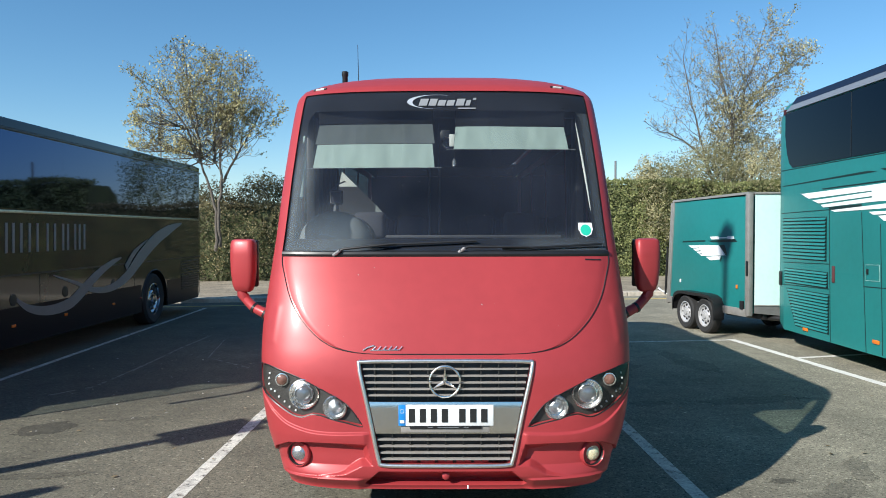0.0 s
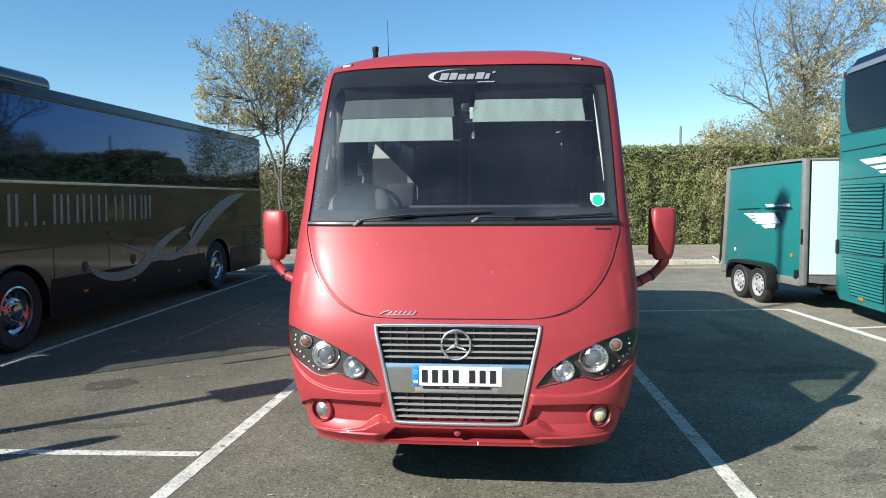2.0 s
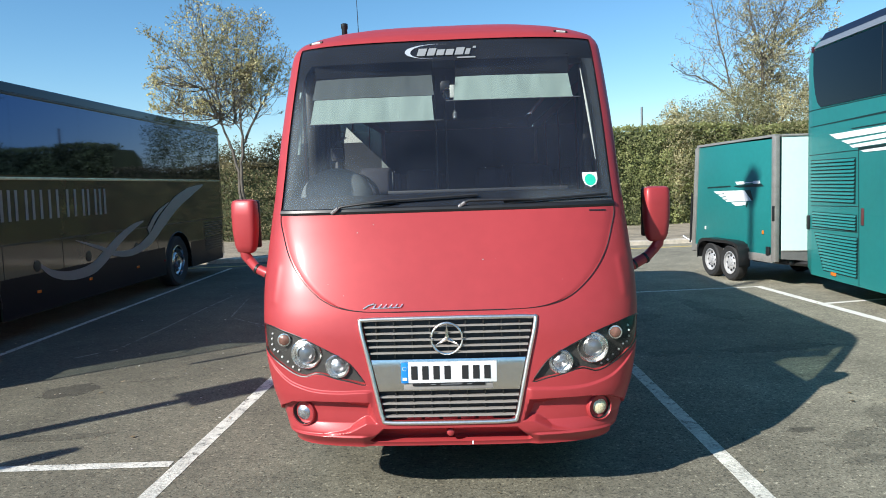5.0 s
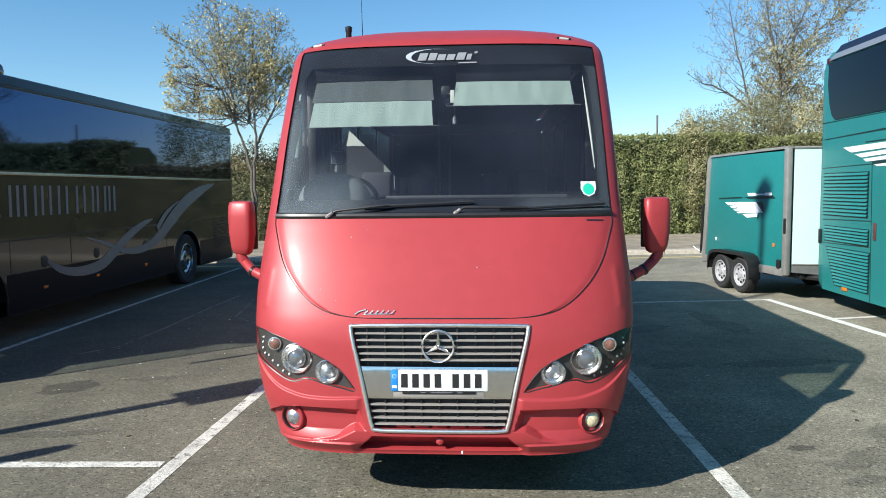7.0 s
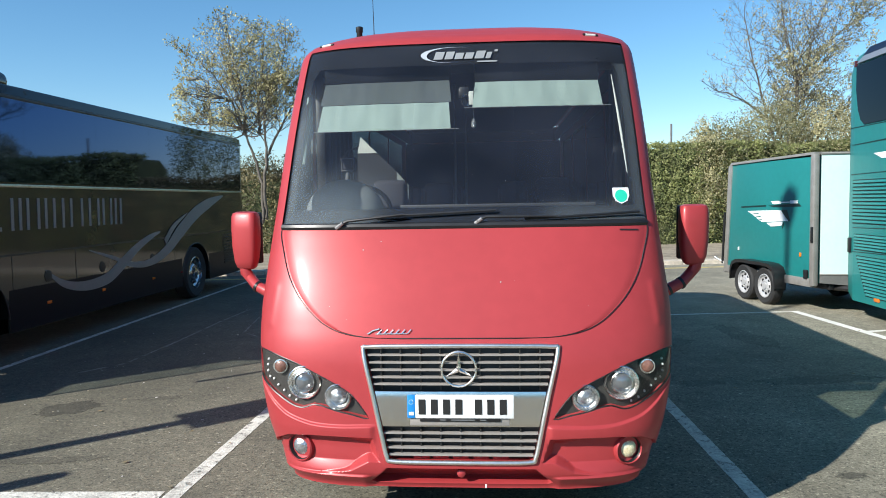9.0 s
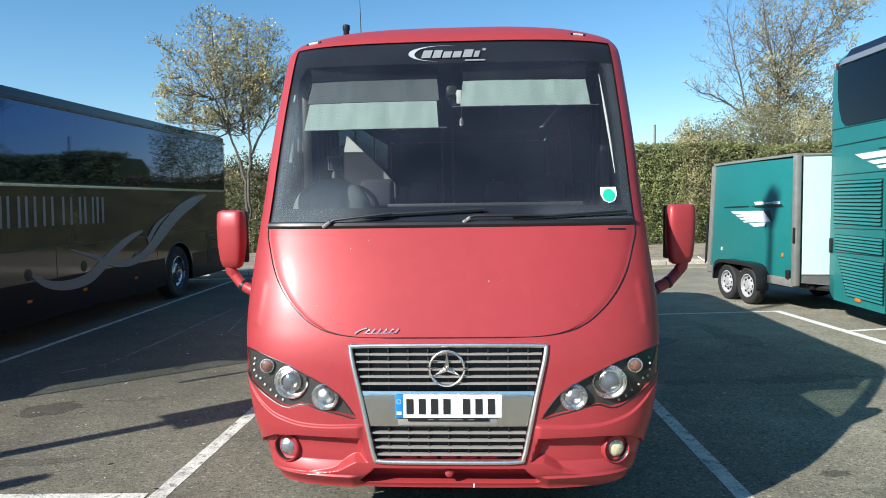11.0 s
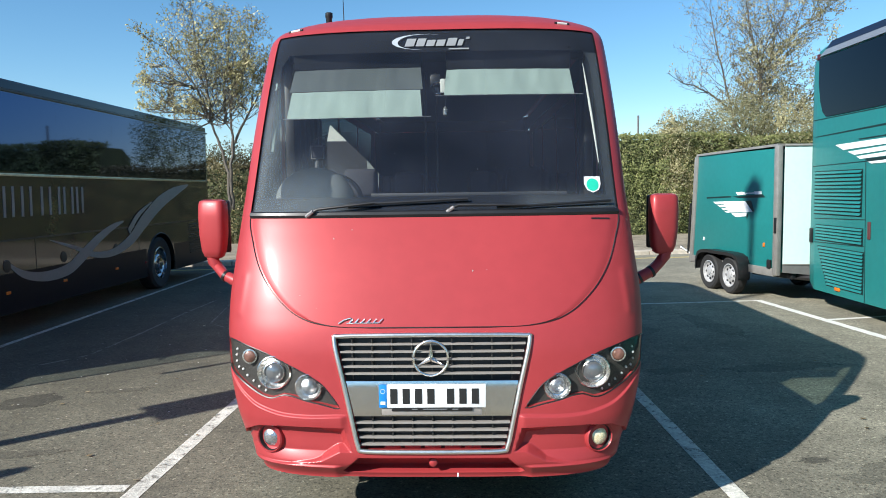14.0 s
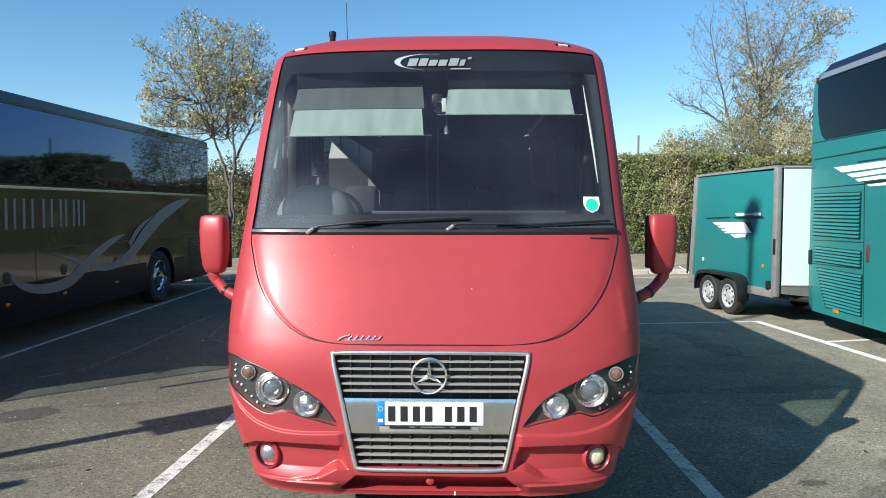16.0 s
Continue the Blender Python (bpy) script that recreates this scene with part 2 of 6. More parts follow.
# ---- ground ----
def asphalt_material(name="asphalt", tone_k=1.0, fading=False):
    """Worn tarmac: pale and dark chippings, soft large patches, fine relief; fading: thins out to the rim of a stain."""
    m = mat(name, (.17, .16, .145), .85, bump=.35, bump_scale=75)
    nt = m.node_tree
    b = nt.nodes["Principled BSDF"]
    tc = nt.nodes.new("ShaderNodeTexCoord")

    def layer(kind, scale, lo, hi, fmin, fmax):
        n, r = nt.nodes.new("ShaderNode" + kind), nt.nodes.new("ShaderNodeMapRange")
        n.inputs["Scale"].default_value = scale
        if kind == "TexNoise":
            n.inputs["Detail"].default_value = 5
        nt.links.new(tc.outputs["Object"], n.inputs["Vector"])
        nt.links.new(n.outputs["Fac" if kind == "TexNoise" else "Color"], r.inputs[0])
        r.inputs["From Min"].default_value, r.inputs["From Max"].default_value = fmin, fmax
        r.inputs["To Min"].default_value, r.inputs["To Max"].default_value = lo, hi
        return r.outputs[0]
    # the base colour runs from dark olive on the left to paler grey on the right
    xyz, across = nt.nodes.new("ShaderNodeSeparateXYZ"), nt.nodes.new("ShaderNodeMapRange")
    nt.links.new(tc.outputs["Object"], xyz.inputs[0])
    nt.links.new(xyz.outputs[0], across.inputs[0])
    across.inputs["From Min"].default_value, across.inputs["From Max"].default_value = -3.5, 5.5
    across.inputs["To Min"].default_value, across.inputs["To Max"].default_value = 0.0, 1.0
    a = layer("TexNoise", .35, .72, 1.28, .3, .7)
    c = layer("TexNoise", 2.2, .84, 1.16, .3, .7)
    d = layer("TexVoronoi", 95.0, .62, 1.38, 0, 1)
    f = layer("TexVoronoi", 34.0, .93, 1.07, 0, 1)
    e = layer("TexNoise", 11.0, .86, 1.14, .3, .7)
    # sparse dark pits and pale chippings
    pits = layer("TexNoise", 38.0, .45, 1.0, .37, .43)
    chips = layer("TexNoise", 31.0, 1.0, 1.9, .605, .66)
    last = a
    for k in (c, d, e, f, pits, chips):
        mu = nt.nodes.new("ShaderNodeMath")
        mu.operation = "MULTIPLY"
        nt.links.new(last, mu.inputs[0])
        nt.links.new(k, mu.inputs[1])
        last = mu.outputs[0]
    mx = nt.nodes.new("ShaderNodeMix")
    mx.data_type, mx.blend_type = "RGBA", "MULTIPLY"
    mx.inputs["Factor"].default_value = 1
    side_mix = nt.nodes.new("ShaderNodeMix")
    side_mix.data_type = "RGBA"
    side_mix.inputs["A"].default_value = (*(k * tone_k for k in (.106, .098, .069)), 1)
    side_mix.inputs["B"].default_value = (*(k * tone_k for k in (.236, .220, .165)), 1)
    nt.links.new(across.outputs[0], side_mix.inputs["Factor"])
    nt.links.new(side_mix.outputs["Result"], mx.inputs["A"])
    nt.links.new(last, mx.inputs["B"])
    nt.links.new(mx.outputs["Result"], b.inputs["Base Color"])
    if fading:
        at, no, mu, mr = (nt.nodes.new("ShaderNode" + k) for k in ("Attribute", "TexNoise", "Math", "MapRange"))
        at.attribute_name = "fade"
        no.inputs["Scale"].default_value, no.inputs["Detail"].default_value = 9.0, 9
        nt.links.new(tc.outputs["Object"], no.inputs["Vector"])
        mu.operation = "ADD"
        nt.links.new(at.outputs["Fac"], mu.inputs[0])
        nt.links.new(no.outputs["Fac"], mu.inputs[1])
        mr.inputs["From Min"].default_value, mr.inputs["From Max"].default_value = .86, .90
        nt.links.new(mu.outputs[0], mr.inputs[0])
        nt.links.new(mr.outputs[0], b.inputs["Alpha"])
    return m


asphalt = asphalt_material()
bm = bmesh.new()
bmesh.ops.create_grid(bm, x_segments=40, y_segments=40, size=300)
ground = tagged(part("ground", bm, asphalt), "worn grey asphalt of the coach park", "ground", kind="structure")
paint = mat("road_paint", (0.58, 0.57, 0.50), 0.75, var=0.35, scale=5, bump=.7, bump_scale=55)


def worn(m):
    """Lets the tarmac show through where the paint is rubbed away."""
    nt = m.node_tree
    tc, no, mr = (nt.nodes.new("ShaderNode" + k) for k in ("TexCoord", "TexNoise", "MapRange"))
    no.inputs["Scale"].default_value, no.inputs["Detail"].default_value, no.inputs["Roughness"].default_value = 11.0, 10, .75
    nt.links.new(tc.outputs["Object"], no.inputs["Vector"])
    nt.links.new(no.outputs["Fac"], mr.inputs[0])
    mr.inputs["From Min"].default_value, mr.inputs["From Max"].default_value = .36, .47
    mr.inputs["To Min"].default_value, mr.inputs["To Max"].default_value = .25, 1.0
    nt.links.new(mr.outputs[0], nt.nodes["Principled BSDF"].inputs["Alpha"])


worn(paint)
fresh = mat("fresh_road_paint", (0.70, 0.69, 0.64), 0.7, var=0.15, scale=6, bump=.4, bump_scale=55)


def stripe(name, a, b, width, label, material=paint, z=.003):
    a, b = Vector((*a, 0)), Vector((*b, 0))
    d = (b - a).normalized()
    s = Vector((-d.y, d.x, 0)) * (width / 2)
    bm = bmesh.new()
    n = max(2, int((b - a).length / 0.05))
    rows = []
    for i in range(n + 1):
        p = a.lerp(b, i / n)
        k = 1 + 0.07 * noise.noise(p * 5) + 0.06 * noise.noise(p * 31)
        rows.append([bm.verts.new(p + s * k + Vector((0, 0, z))), bm.verts.new(p - s * k + Vector((0, 0, z)))])
    for u, v in zip(rows, rows[1:]):
        bm.faces.new((u[0], u[1], v[1], v[0]))
    return tagged(part(name, bm, material), label, "road marking", "bay markings", "structure")


stripe("bay_line", (-1.90, -2.5), (-1.75, 7.6), 0.11, "white painted bay line on asphalt, scuffed")
stripe("bay_line", (1.86, -2.5), (1.50, 7.6), 0.11, "white painted bay line on asphalt, scuffed")
stripe("bay_line", (-5.30, -2), (-5.66, 13.2), 0.085, "white painted bay line beside the dark coach")
stripe("bay_line", (-5.3, 0.64), (-1.93, 0.77), 0.10, "white painted cross line, scuffed", paint, .0038)
stripe("bay_line", (1.5, 7.64), (4.80, 8.05), 0.09, "white painted line at the bay heads")
stripe("bay_line", (4.78, 8.09), (5.9, -2), 0.13, "white painted line beside the teal coach", fresh, .0045)
stripe("bay_line", (4.95, 6.30), (8.0, 7.1), 0.09, "white painted line under the teal coach", fresh)

# ---- red midibus ----
bus = thing("midibus", "red midibus with rounded nose, chrome grille and large windscreen", "bus", (0, 0, 0))
BW = curve_of([.36, .45, .6, .8, 1.0, 1.25, 1.45, 1.65, 1.85, 2.2, 2.6, 2.75, 2.83], [.945, .985, 1.04, 1.085, 1.105, 1.11, 1.092, 1.075, 1.068, 1.065, 1.055, 1.045, 1.03])
BY = curve_of([.36, .45, .6, .86, 1.0, 1.1, 1.2, 1.3, 1.4, 1.5, 1.6, 1.68, 2.2, 2.72, 2.85], [.06, .0, .0, .015, .025, .046, .080, .119, .161, .206, .254, .294, .60, .93, 1.03])
BD = curve_of([.36, .8, 1.2, 1.7, 2.7, 2.85], [.42, .42, .40, .30, .30, .34])
REAR = 7.45
NX = 3.5


def nose(x, z):
    """The y of the bus's skin in front, at x and z."""
    u = min(abs(x) / BW(z), 1)
    return BY(z) + BD(z) * (1 - (1 - u**NX) ** (1 / NX))


def smooth(a, b, t):
    t = max(0.0, min(1.0, (t - a) / (b - a)))
    return t * t * (3 - 2 * t)


def inside(poly, x, z):
    """Distance from (x, z) to the outline, positive inside."""
    best, odd = 9.0, False
    for (x0, z0), (x1, z1) in zip(poly, poly[1:] + poly[:1]):
        dx, dz = x1 - x0, z1 - z0
        t = max(0.0, min(1.0, ((x - x0) * dx + (z - z0) * dz) / (dx * dx + dz * dz + 1e-12)))
        best = min(best, math.hypot(x - x0 - t * dx, z - z0 - t * dz))
        if (z0 > z) != (z1 > z) and x < x0 + (z - z0) / (z1 - z0) * dx:
            odd = not odd
    return best if odd else -best


def rounded(poly, per=6):
    """The outline resampled smoothly through its points."""
    out, n = [], len(poly)
    for i in range(n):
        p0, p1, p2, p3 = (Vector(poly[(i + k) % n]) for k in (-1, 0, 1, 2))
        for k in range(per):
            t = k / per
            q = 0.5 * (2 * p1 + (p2 - p0) * t + (2 * p0 - 5 * p1 + 4 * p2 - p3) * t * t + (3 * p1 - p0 - 3 * p2 + p3) * t**3)
            out.append((q.x, q.y))
    return out


GRILLE_SHAPE = [(-.495, 1.092), (.495, 1.092), (.49, 1.06), (.375, .545), (.345, .513), (-.345, .513), (-.375, .545), (-.49, 1.06)]
LAMP_SHAPE = [(1.105, 1.03), (1.03, 1.035), (.95, 1.015), (.85, .985), (.725, .928), (.62, .875), (.56, .835), (.515, .783), (.472, .715), (.56, .733), (.64, .75), (.71, .771), (.76, .776),
              (.82, .757), (.875, .766), (.95, .803), (1.02, .845), (1.075, .885), (1.11, .95)]
LAMP_SHAPE = [(x - .008, z + .012) for x, z in LAMP_SHAPE]
FOG_SHAPE = [(.445, .632), (.76, .635), (.90, .622), (.985, .58), (1.015, .52), (1.0, .45), (.93, .405), (.74, .425), (.56, .455), (.47, .507), (.405, .508)]
INTAKE_SHAPE = [(-.37, .482), (.37, .482), (.46, .40), (.44, .385), (-.44, .385), (-.46, .40)]
crease_z = curve_of([.0, .47, .62, .75, .84, .915, .99, 1.035, 1.085, 1.13], [.70, .692, .687, .693, .712, .740, .794, .840, .895, .94])


def relief(x, z):
    """How far the skin is set back from the plain nose, in metres."""
    ax, r = abs(x), 0.0
    if ax > .8 and z > 1.05:
        t = max(0.0, min(1.0, ((ax - 1.01) * -.02 + (z - 1.19) * .18) / (.02**2 + .18**2)))
        d = math.hypot(ax - 1.01 + .02 * t, z - 1.19 - .18 * t)
        r -= (.006 if x > 0 else .004) * math.exp(-(d / .024) ** 2)
    if z > 1.15:
        return r
    if ax < .52:
        r += .07 * smooth(.0, .011, inside(GRILLE_SHAPE, ax, z))
    if ax > .40 and z < .70:
        # fog-lamp recess: steep upper and inner walls, a sill that slopes out to the lip
        d = inside(FOG_SHAPE, ax, z)
        wall = .012 + .022 * smooth(.62, .50, ax)
        r += .048 * max(0.0, min(1.0, d / wall)) * max(0.0, min(1.0, (z - .425) / .075))
    if z > .68 and ax > .45:
        r += .035 * smooth(-.002, .008, inside(LAMP_SHAPE, ax, z))
    if ax < .5 and z < .5:
        r += .09 * smooth(0, .02, inside(INTAKE_SHAPE, ax, z))
    if ax > .40:
        # bumper's upper edge: a fine step below the lamps, fading towards the recess
        zc = crease_z(ax)
        r -= .013 * smooth(zc + .008, zc - .008, z) * smooth(.42, .46, ax) * smooth(.56, .68, z)
    if z < .46:
        r -= .016 * smooth(.440, .424, z) * smooth(.44, .50, ax)
    return r


def nose_grid(z0, z1, nz, nu, u_max=1.0, lift=0.0, sunk=True, levels=None):
    verts, faces = [], []
    top = math.asin(u_max ** (NX / 2))
    for i in range(nz + 1):
        z = levels[i] if levels else z0 + (z1 - z0) * i / nz
        for j in range(nu + 1):
            c = top * (2 * j / nu - 1)
            x = math.copysign(abs(math.sin(c)) ** (2 / NX), c) * BW(z)
            verts.append((x, nose(x, z) + (relief(x, z) if sunk else 0) - lift, z))
    for i in range(nz):
        for j in range(nu):
            a = i * (nu + 1) + j
            faces.append((a, a + 1, a + nu + 2, a + nu + 1))
    return verts, faces


def draped(poly, lift, cuts=3):
    """A sheet of that outline in x and z, laid on the nose and lifted off it."""
    bm = bmesh.new()
    bm.faces.new([bm.verts.new((x, 0, z)) for x, z in poly])
    bmesh.ops.triangulate(bm, faces=bm.faces[:])
    if cuts:
        bmesh.ops.subdivide_edges(bm, edges=bm.edges[:], cuts=cuts, use_grid_fill=True)
    for v in bm.verts:
        v.co.y = nose(v.co.x, v.co.z) - lift
    bmesh.ops.recalc_face_normals(bm, faces=bm.faces[:])
    return bm


def bar_on_nose(points, radius, lift=0.0, closed=False, sides=8, flat=1.0):
    return tube([(x, nose(x, z) - lift, z) for x, z in points], radius, sides, closed, flat)


# skin of the nose, with its recesses
rows = [.36 + .0032 * i for i in range(231)] + [1.102 + .0078 * i for i in range(72)] + [1.675]
v, f = nose_grid(0.36, 1.675, len(rows) - 1, 440, levels=rows)
part("front_panel", mesh_of(v, f), RED, bus)
# bonnet lid with its shut line
hood_w = curve_of([1.1300, 1.1312, 1.1345, 1.1415, 1.153, 1.172, 1.215, 1.31, 1.42, 1.55, 1.665], [.33, .40, .47, .535, .595, .652, .727, .83, .905, .955, .985])
hood_z = [1.130 + .538 * (i / 40) ** 1.9 for i in range(41)]
verts, faces = [], []
for i in range(41):
    z = hood_z[i]
    for j in range(61):
        x = hood_w(z) * (2 * j / 60 - 1)
        edge = smooth(1.0, .985, abs(2 * j / 60 - 1)) * smooth(0, 1.5, i)
        verts.append((x, nose(x, z) + 0.002 - 0.007 * edge, z))
for i in range(40):
    for j in range(60):
        k = i * 61 + j
        faces.append((k, k + 1, k + 62, k + 61))
bonnet = part("bonnet", mesh_of(verts, faces), RED, bus, "smooth red bonnet lid")
line = [(-hood_w(z) - .004, z) for z in reversed(hood_z)]
line += [(-.30 + .60 * i / 20, 1.1285) for i in range(21)] + [(-x, z) for x, z in reversed(line)]
part("shut_line", bar_on_nose(line, .0030, .0022, sides=6), BLACK, bus)
# screen surround: pillars and a brow that arches across


def brow_lift(x, z):
    """How much the brow and roof arch above the plain nose."""
    return smooth(2.70, 2.83, z) * (.028 - .040 * min(abs(x) / 1.04, 1) ** 3.4)


v, f = nose_grid(1.675, 2.83, 72, 150)
keep = []
for q in f:
    c = sum((Vector(v[k]) for k in q), Vector()) / 4
    if not (c.z < 2.766 and abs(c.x) / BW(c.z) < 0.925):
        keep.append(q)


def brow_roll(z):
    return max(0.0, min(1.0, (z - 2.775) / .055)) ** 2


def arched(points):
    """The points lifted with the brow's arch, its upper edge rolling back into the roof."""
    return [(x, y + .06 * brow_roll(z), z + brow_lift(x, z)) for x, y, z in points]


v = arched(v)
part("screen_surround", mesh_of(v, keep), RED, bus)
v, f = nose_grid(1.68, 2.79, 36, 60, 0.94, -0.012, False)
v = arched(v)
screen = part("windscreen", mesh_of(v, f), PANE, bus, "large curved windscreen, clear above the dash")
screen.visible_shadow = False
v, f = nose_grid(1.676, 2.784, 110, 150, 0.935, -0.017, False)
keep = []
for q in f:
    c = sum((Vector(v[k]) for k in q), Vector()) / 4
    u = abs(c.x) / BW(c.z)
    r = max(abs(c.z - 2.20) / .43, u / .872)
    if not (1.772 < c.z < 2.63 and u < .872 - .03 * smooth(2.55, 2.63, c.z)):
        keep.append(q)
part("screen_border", mesh_of(arched(v), keep), FRIT, screen, "black printed glass border")
part("cowl_strip", bar_on_nose([(-.985 + 1.97 * i / 40, 1.685) for i in range(41)], .017, -.002, sides=8, flat=1.2), BLACK, bus)
# pale tube painting the bright reflection along the right pillar's inner edge
part("pillar_streak", tube([(BW(1.95 + .6 * i / 20) * (.856 - .02 * i / 20), nose(.88, 1.95 + .6 * i / 20) + .04, 1.95 + .6 * i / 20) for i in range(21)], [.002 + .005 * math.sin(math.pi * i / 20) for i in range(21)]), PALE, bus)
part("pillar_streak", tube([(-.938, .86, 2.452), (-.934, .80, 2.34), (-.927, .72, 2.20), (-.917, .61, 2.035)], [.012, .016, .016, .012], 8), BLIND, bus, "pale inner pillar trim")
# screen badge: a crescent and slanted bars
verts, faces = [], []
for i in range(41):
    a = math.pi * (.38 + 1.10 * i / 40)
    w = .004 + .034 * max(0, math.sin(math.pi * i / 40)) ** 2.2
    for r in (0, 1):
        x, z = -.06 + (.195 - w * r) * math.cos(a) * (1 if math.cos(a) < 0 else 1.1), 2.698 + (.054 - w * .22 * r) * math.sin(a)
        verts.append((x, nose(x, z) + .004, z))
for i in range(40):
    faces.append((2 * i, 2 * i + 1, 2 * i + 3, 2 * i + 2))
badge = part("badge", mesh_of(verts, faces), mat("badge_silver", (.36, .39, .43), .4, var=.05), screen, "pale crescent badge with slanted bars")
for k, (x0, w) in enumerate([(-.178, .055), (-.112, .05), (-.052, .05), (.008, .05), (.070, .055), (.136, .03), (.190, .02)]):
    hgt = .052 if k in (0, 1, 4) else (.014 if k == 6 else .042)
    lo = 2.668 if k < 6 else 2.712
    part("badge_bar", draped([(x0, lo), (x0 + w, lo), (x0 + w + hgt * .3, lo + hgt), (x0 + hgt * .3, lo + hgt)], -.003, 1), SILVER, badge)
part("badge_bar", draped([(.085, 2.643), (.205, 2.643), (.208, 2.652), (.088, 2.652)], -.003, 1), SILVER, badge)
st = [(.818, 1.872), (.906, 1.872), (.908, 1.83), (.895, 1.80), (.862, 1.785), (.83, 1.80), (.816, 1.83)]
sticker = part("sticker", draped(st, -.009, 1), WHITE, screen, "white-rimmed green permit sticker")
part("sticker_face", draped([(.862 + .034 * math.cos(a / 8 * math.pi), 1.828 + .034 * math.sin(a / 8 * math.pi)) for a in range(16)], -.0075, 0), GREEN, sticker)

# roof dome
lev = [(2.83, 0.0), (2.846, .035), (2.864, .08), (2.889, .16), (2.920, .29), (2.948, .47), (2.966, .7)]
verts, faces = [], []
NP = 80
for z, inset in lev:
    wz, y0, dz = BW(2.83) - inset, BY(2.83) + inset * .9, BD(2.83)
    for j in range(NP + 1):
        c = math.pi / 2 * (2 * j / NP - 1)
        x = math.copysign(abs(math.sin(c)) ** (2 / NX), c) * wz
        u = abs(x) / wz
        verts.append((x, y0 + .06 + dz * (1 - (1 - min(u, 1)**NX) ** (1 / NX)), z + brow_lift(x, 2.83)))
    for sx in (1, -1):
        for k in range(9):
            a = math.pi / 2 * (k if sx > 0 else 8 - k) / 8
            x = sx * (wz - .55 + .55 * math.cos(a))
            verts.append((x, REAR - inset - .9 + .9 * math.sin(a), z + brow_lift(x, 2.83)))
M = NP + 19
for i in range(len(lev) - 1):
    for j in range(M):
        k = (j + 1) % M
        faces.append((i * M + j, i * M + k, (i + 1) * M + k, (i + 1) * M + j))
faces.append(tuple((len(lev) - 1) * M + j for j in range(M)))
part("roof", mesh_of(verts, faces), RED, bus)
for mx in (-.872, .780):
    row = [(mx + dx, nose(mx + dx, 2.806) + .06 * brow_roll(2.806), 2.806 + brow_lift(mx + dx, 2.806)) for dx in (-.045, -.03, -.015, 0, .015, .03, .045)]
    lamp = part("marker_lamp", tube(row, .011), BLACK, bus)
    part("lens", tube([(x, y - .006, z + .001) for x, y, z in row[1:-1]], .008), PALE, lamp, "clear marker lens")
part("roof_stack", lathe([(.022, 2.82), (.022, 3.06), (.027, 3.07), (.027, 3.10), (.018, 3.105), (0, 3.105)], "z", 16, (-.80, 1.85, 0)), BLACK, bus, "short black rubber stack on the roof")
part("aerial", tube([(-.69, 1.85, 2.88), (-.69, 1.85, 2.95), (-.70, 1.87, 3.32)], [.008, .004, .002], 6), BLACK, bus, "thin whip aerial")

# sides: panels, pillars and window panes
ys = [.25, .33, 1.42, 1.50, 2.35, 2.45, 3.6, 3.7, 4.85, 4.95, 6.1, 6.2, REAR - .9]
for sx in (-1, 1):
    zs = [.36, .45, .6, .8, 1.0, 1.25, 1.42, 1.65, 1.85, 2.2, 2.55, 2.75, 2.83]
    verts, faces, panes = [], [], {}
    for z in zs:
        for y in ys:
            start = BY(z) + BD(z)
            verts.append((sx * BW(z), max(y, start + .08 * ys.index(y)) if y < 1.45 else max(y, start), z + brow_lift(1.04, z)))
    n = len(ys)
    for i in range(len(zs) - 1):
        for j in range(n - 1):
            a = i * n + j
            if 1.42 <= zs[i] < 2.55 and j in (3, 5, 7, 9):
                panes.setdefault(j, []).append((a, a + 1, a + n + 1, a + n))
            elif 1.6 <= zs[i] < 2.55 and j == 1:
                panes.setdefault(j, []).append((a, a + 1, a + n + 1, a + n))
            else:
                faces.append((a, a + 1, a + n + 1, a + n))
    part("side_panel", mesh_of(verts, faces), RED, bus)
    for at, quads in panes.items():
        used = sorted({k for q in quads for k in q})
        back = {k: m for m, k in enumerate(used)}
        # right pane behind the cab is opaque black, to block light through the bus
        part("side_window", mesh_of([verts[k] for k in used], [tuple(back[k] for k in q) for q in quads]), (DARKPANE if sx < 0 else CABPANE) if at < 2 else (FRIT if at == 3 and sx > 0 else DARKPANE), bus).visible_shadow = at > 3 or sx > 0
for sx in (-1, 1):
    part("side_liner", box(sx * .985 - .008, sx * .985 + .008, 1.5, REAR - .9, .46, 1.40), GREYTRIM, bus)
    part("side_liner", box(sx * .985 - .008, sx * .985 + .008, 1.45, REAR - .9, 2.58, 2.72), GREYTRIM, bus)
    part("pillar_liner", tube([(sx * BW(1.7 + i * .10) * .925, nose(BW(1.7 + i * .10) * .925, 1.7 + i * .10) + .07, 1.7 + i * .10) for i in range(11)], .036, 8), GREYTRIM, bus)
part("header_liner", box(-.93, .93, 1.14, 1.20, 2.62, 2.74, .02), GREYTRIM, bus)
verts, faces = [], []
for z in (.36, .45, 1.25, 2.2, 2.83):
    for k in range(33):
        a = math.pi * k / 32
        x = math.copysign(abs(math.cos(a)) ** .45, math.cos(a)) * BW(z)
        verts.append((x, REAR - .9 + .9 * math.sin(a) ** .6, z + (brow_lift(x, z) if z > 2.7 else 0)))
for i in range(4):
    for k in range(32):
        a = i * 33 + k
        faces.append((a, a + 1, a + 34, a + 33))
part("rear_panel", mesh_of(verts, faces), RED, bus)
# black posts added to close off a bright sliver at the cab windows
for sx in (-1, 1):
    part("sliver_cover", box(sx * .99 - .03, sx * .99 + .03, 1.34, 1.54, 1.45, 2.70, .01), BLACK, bus)
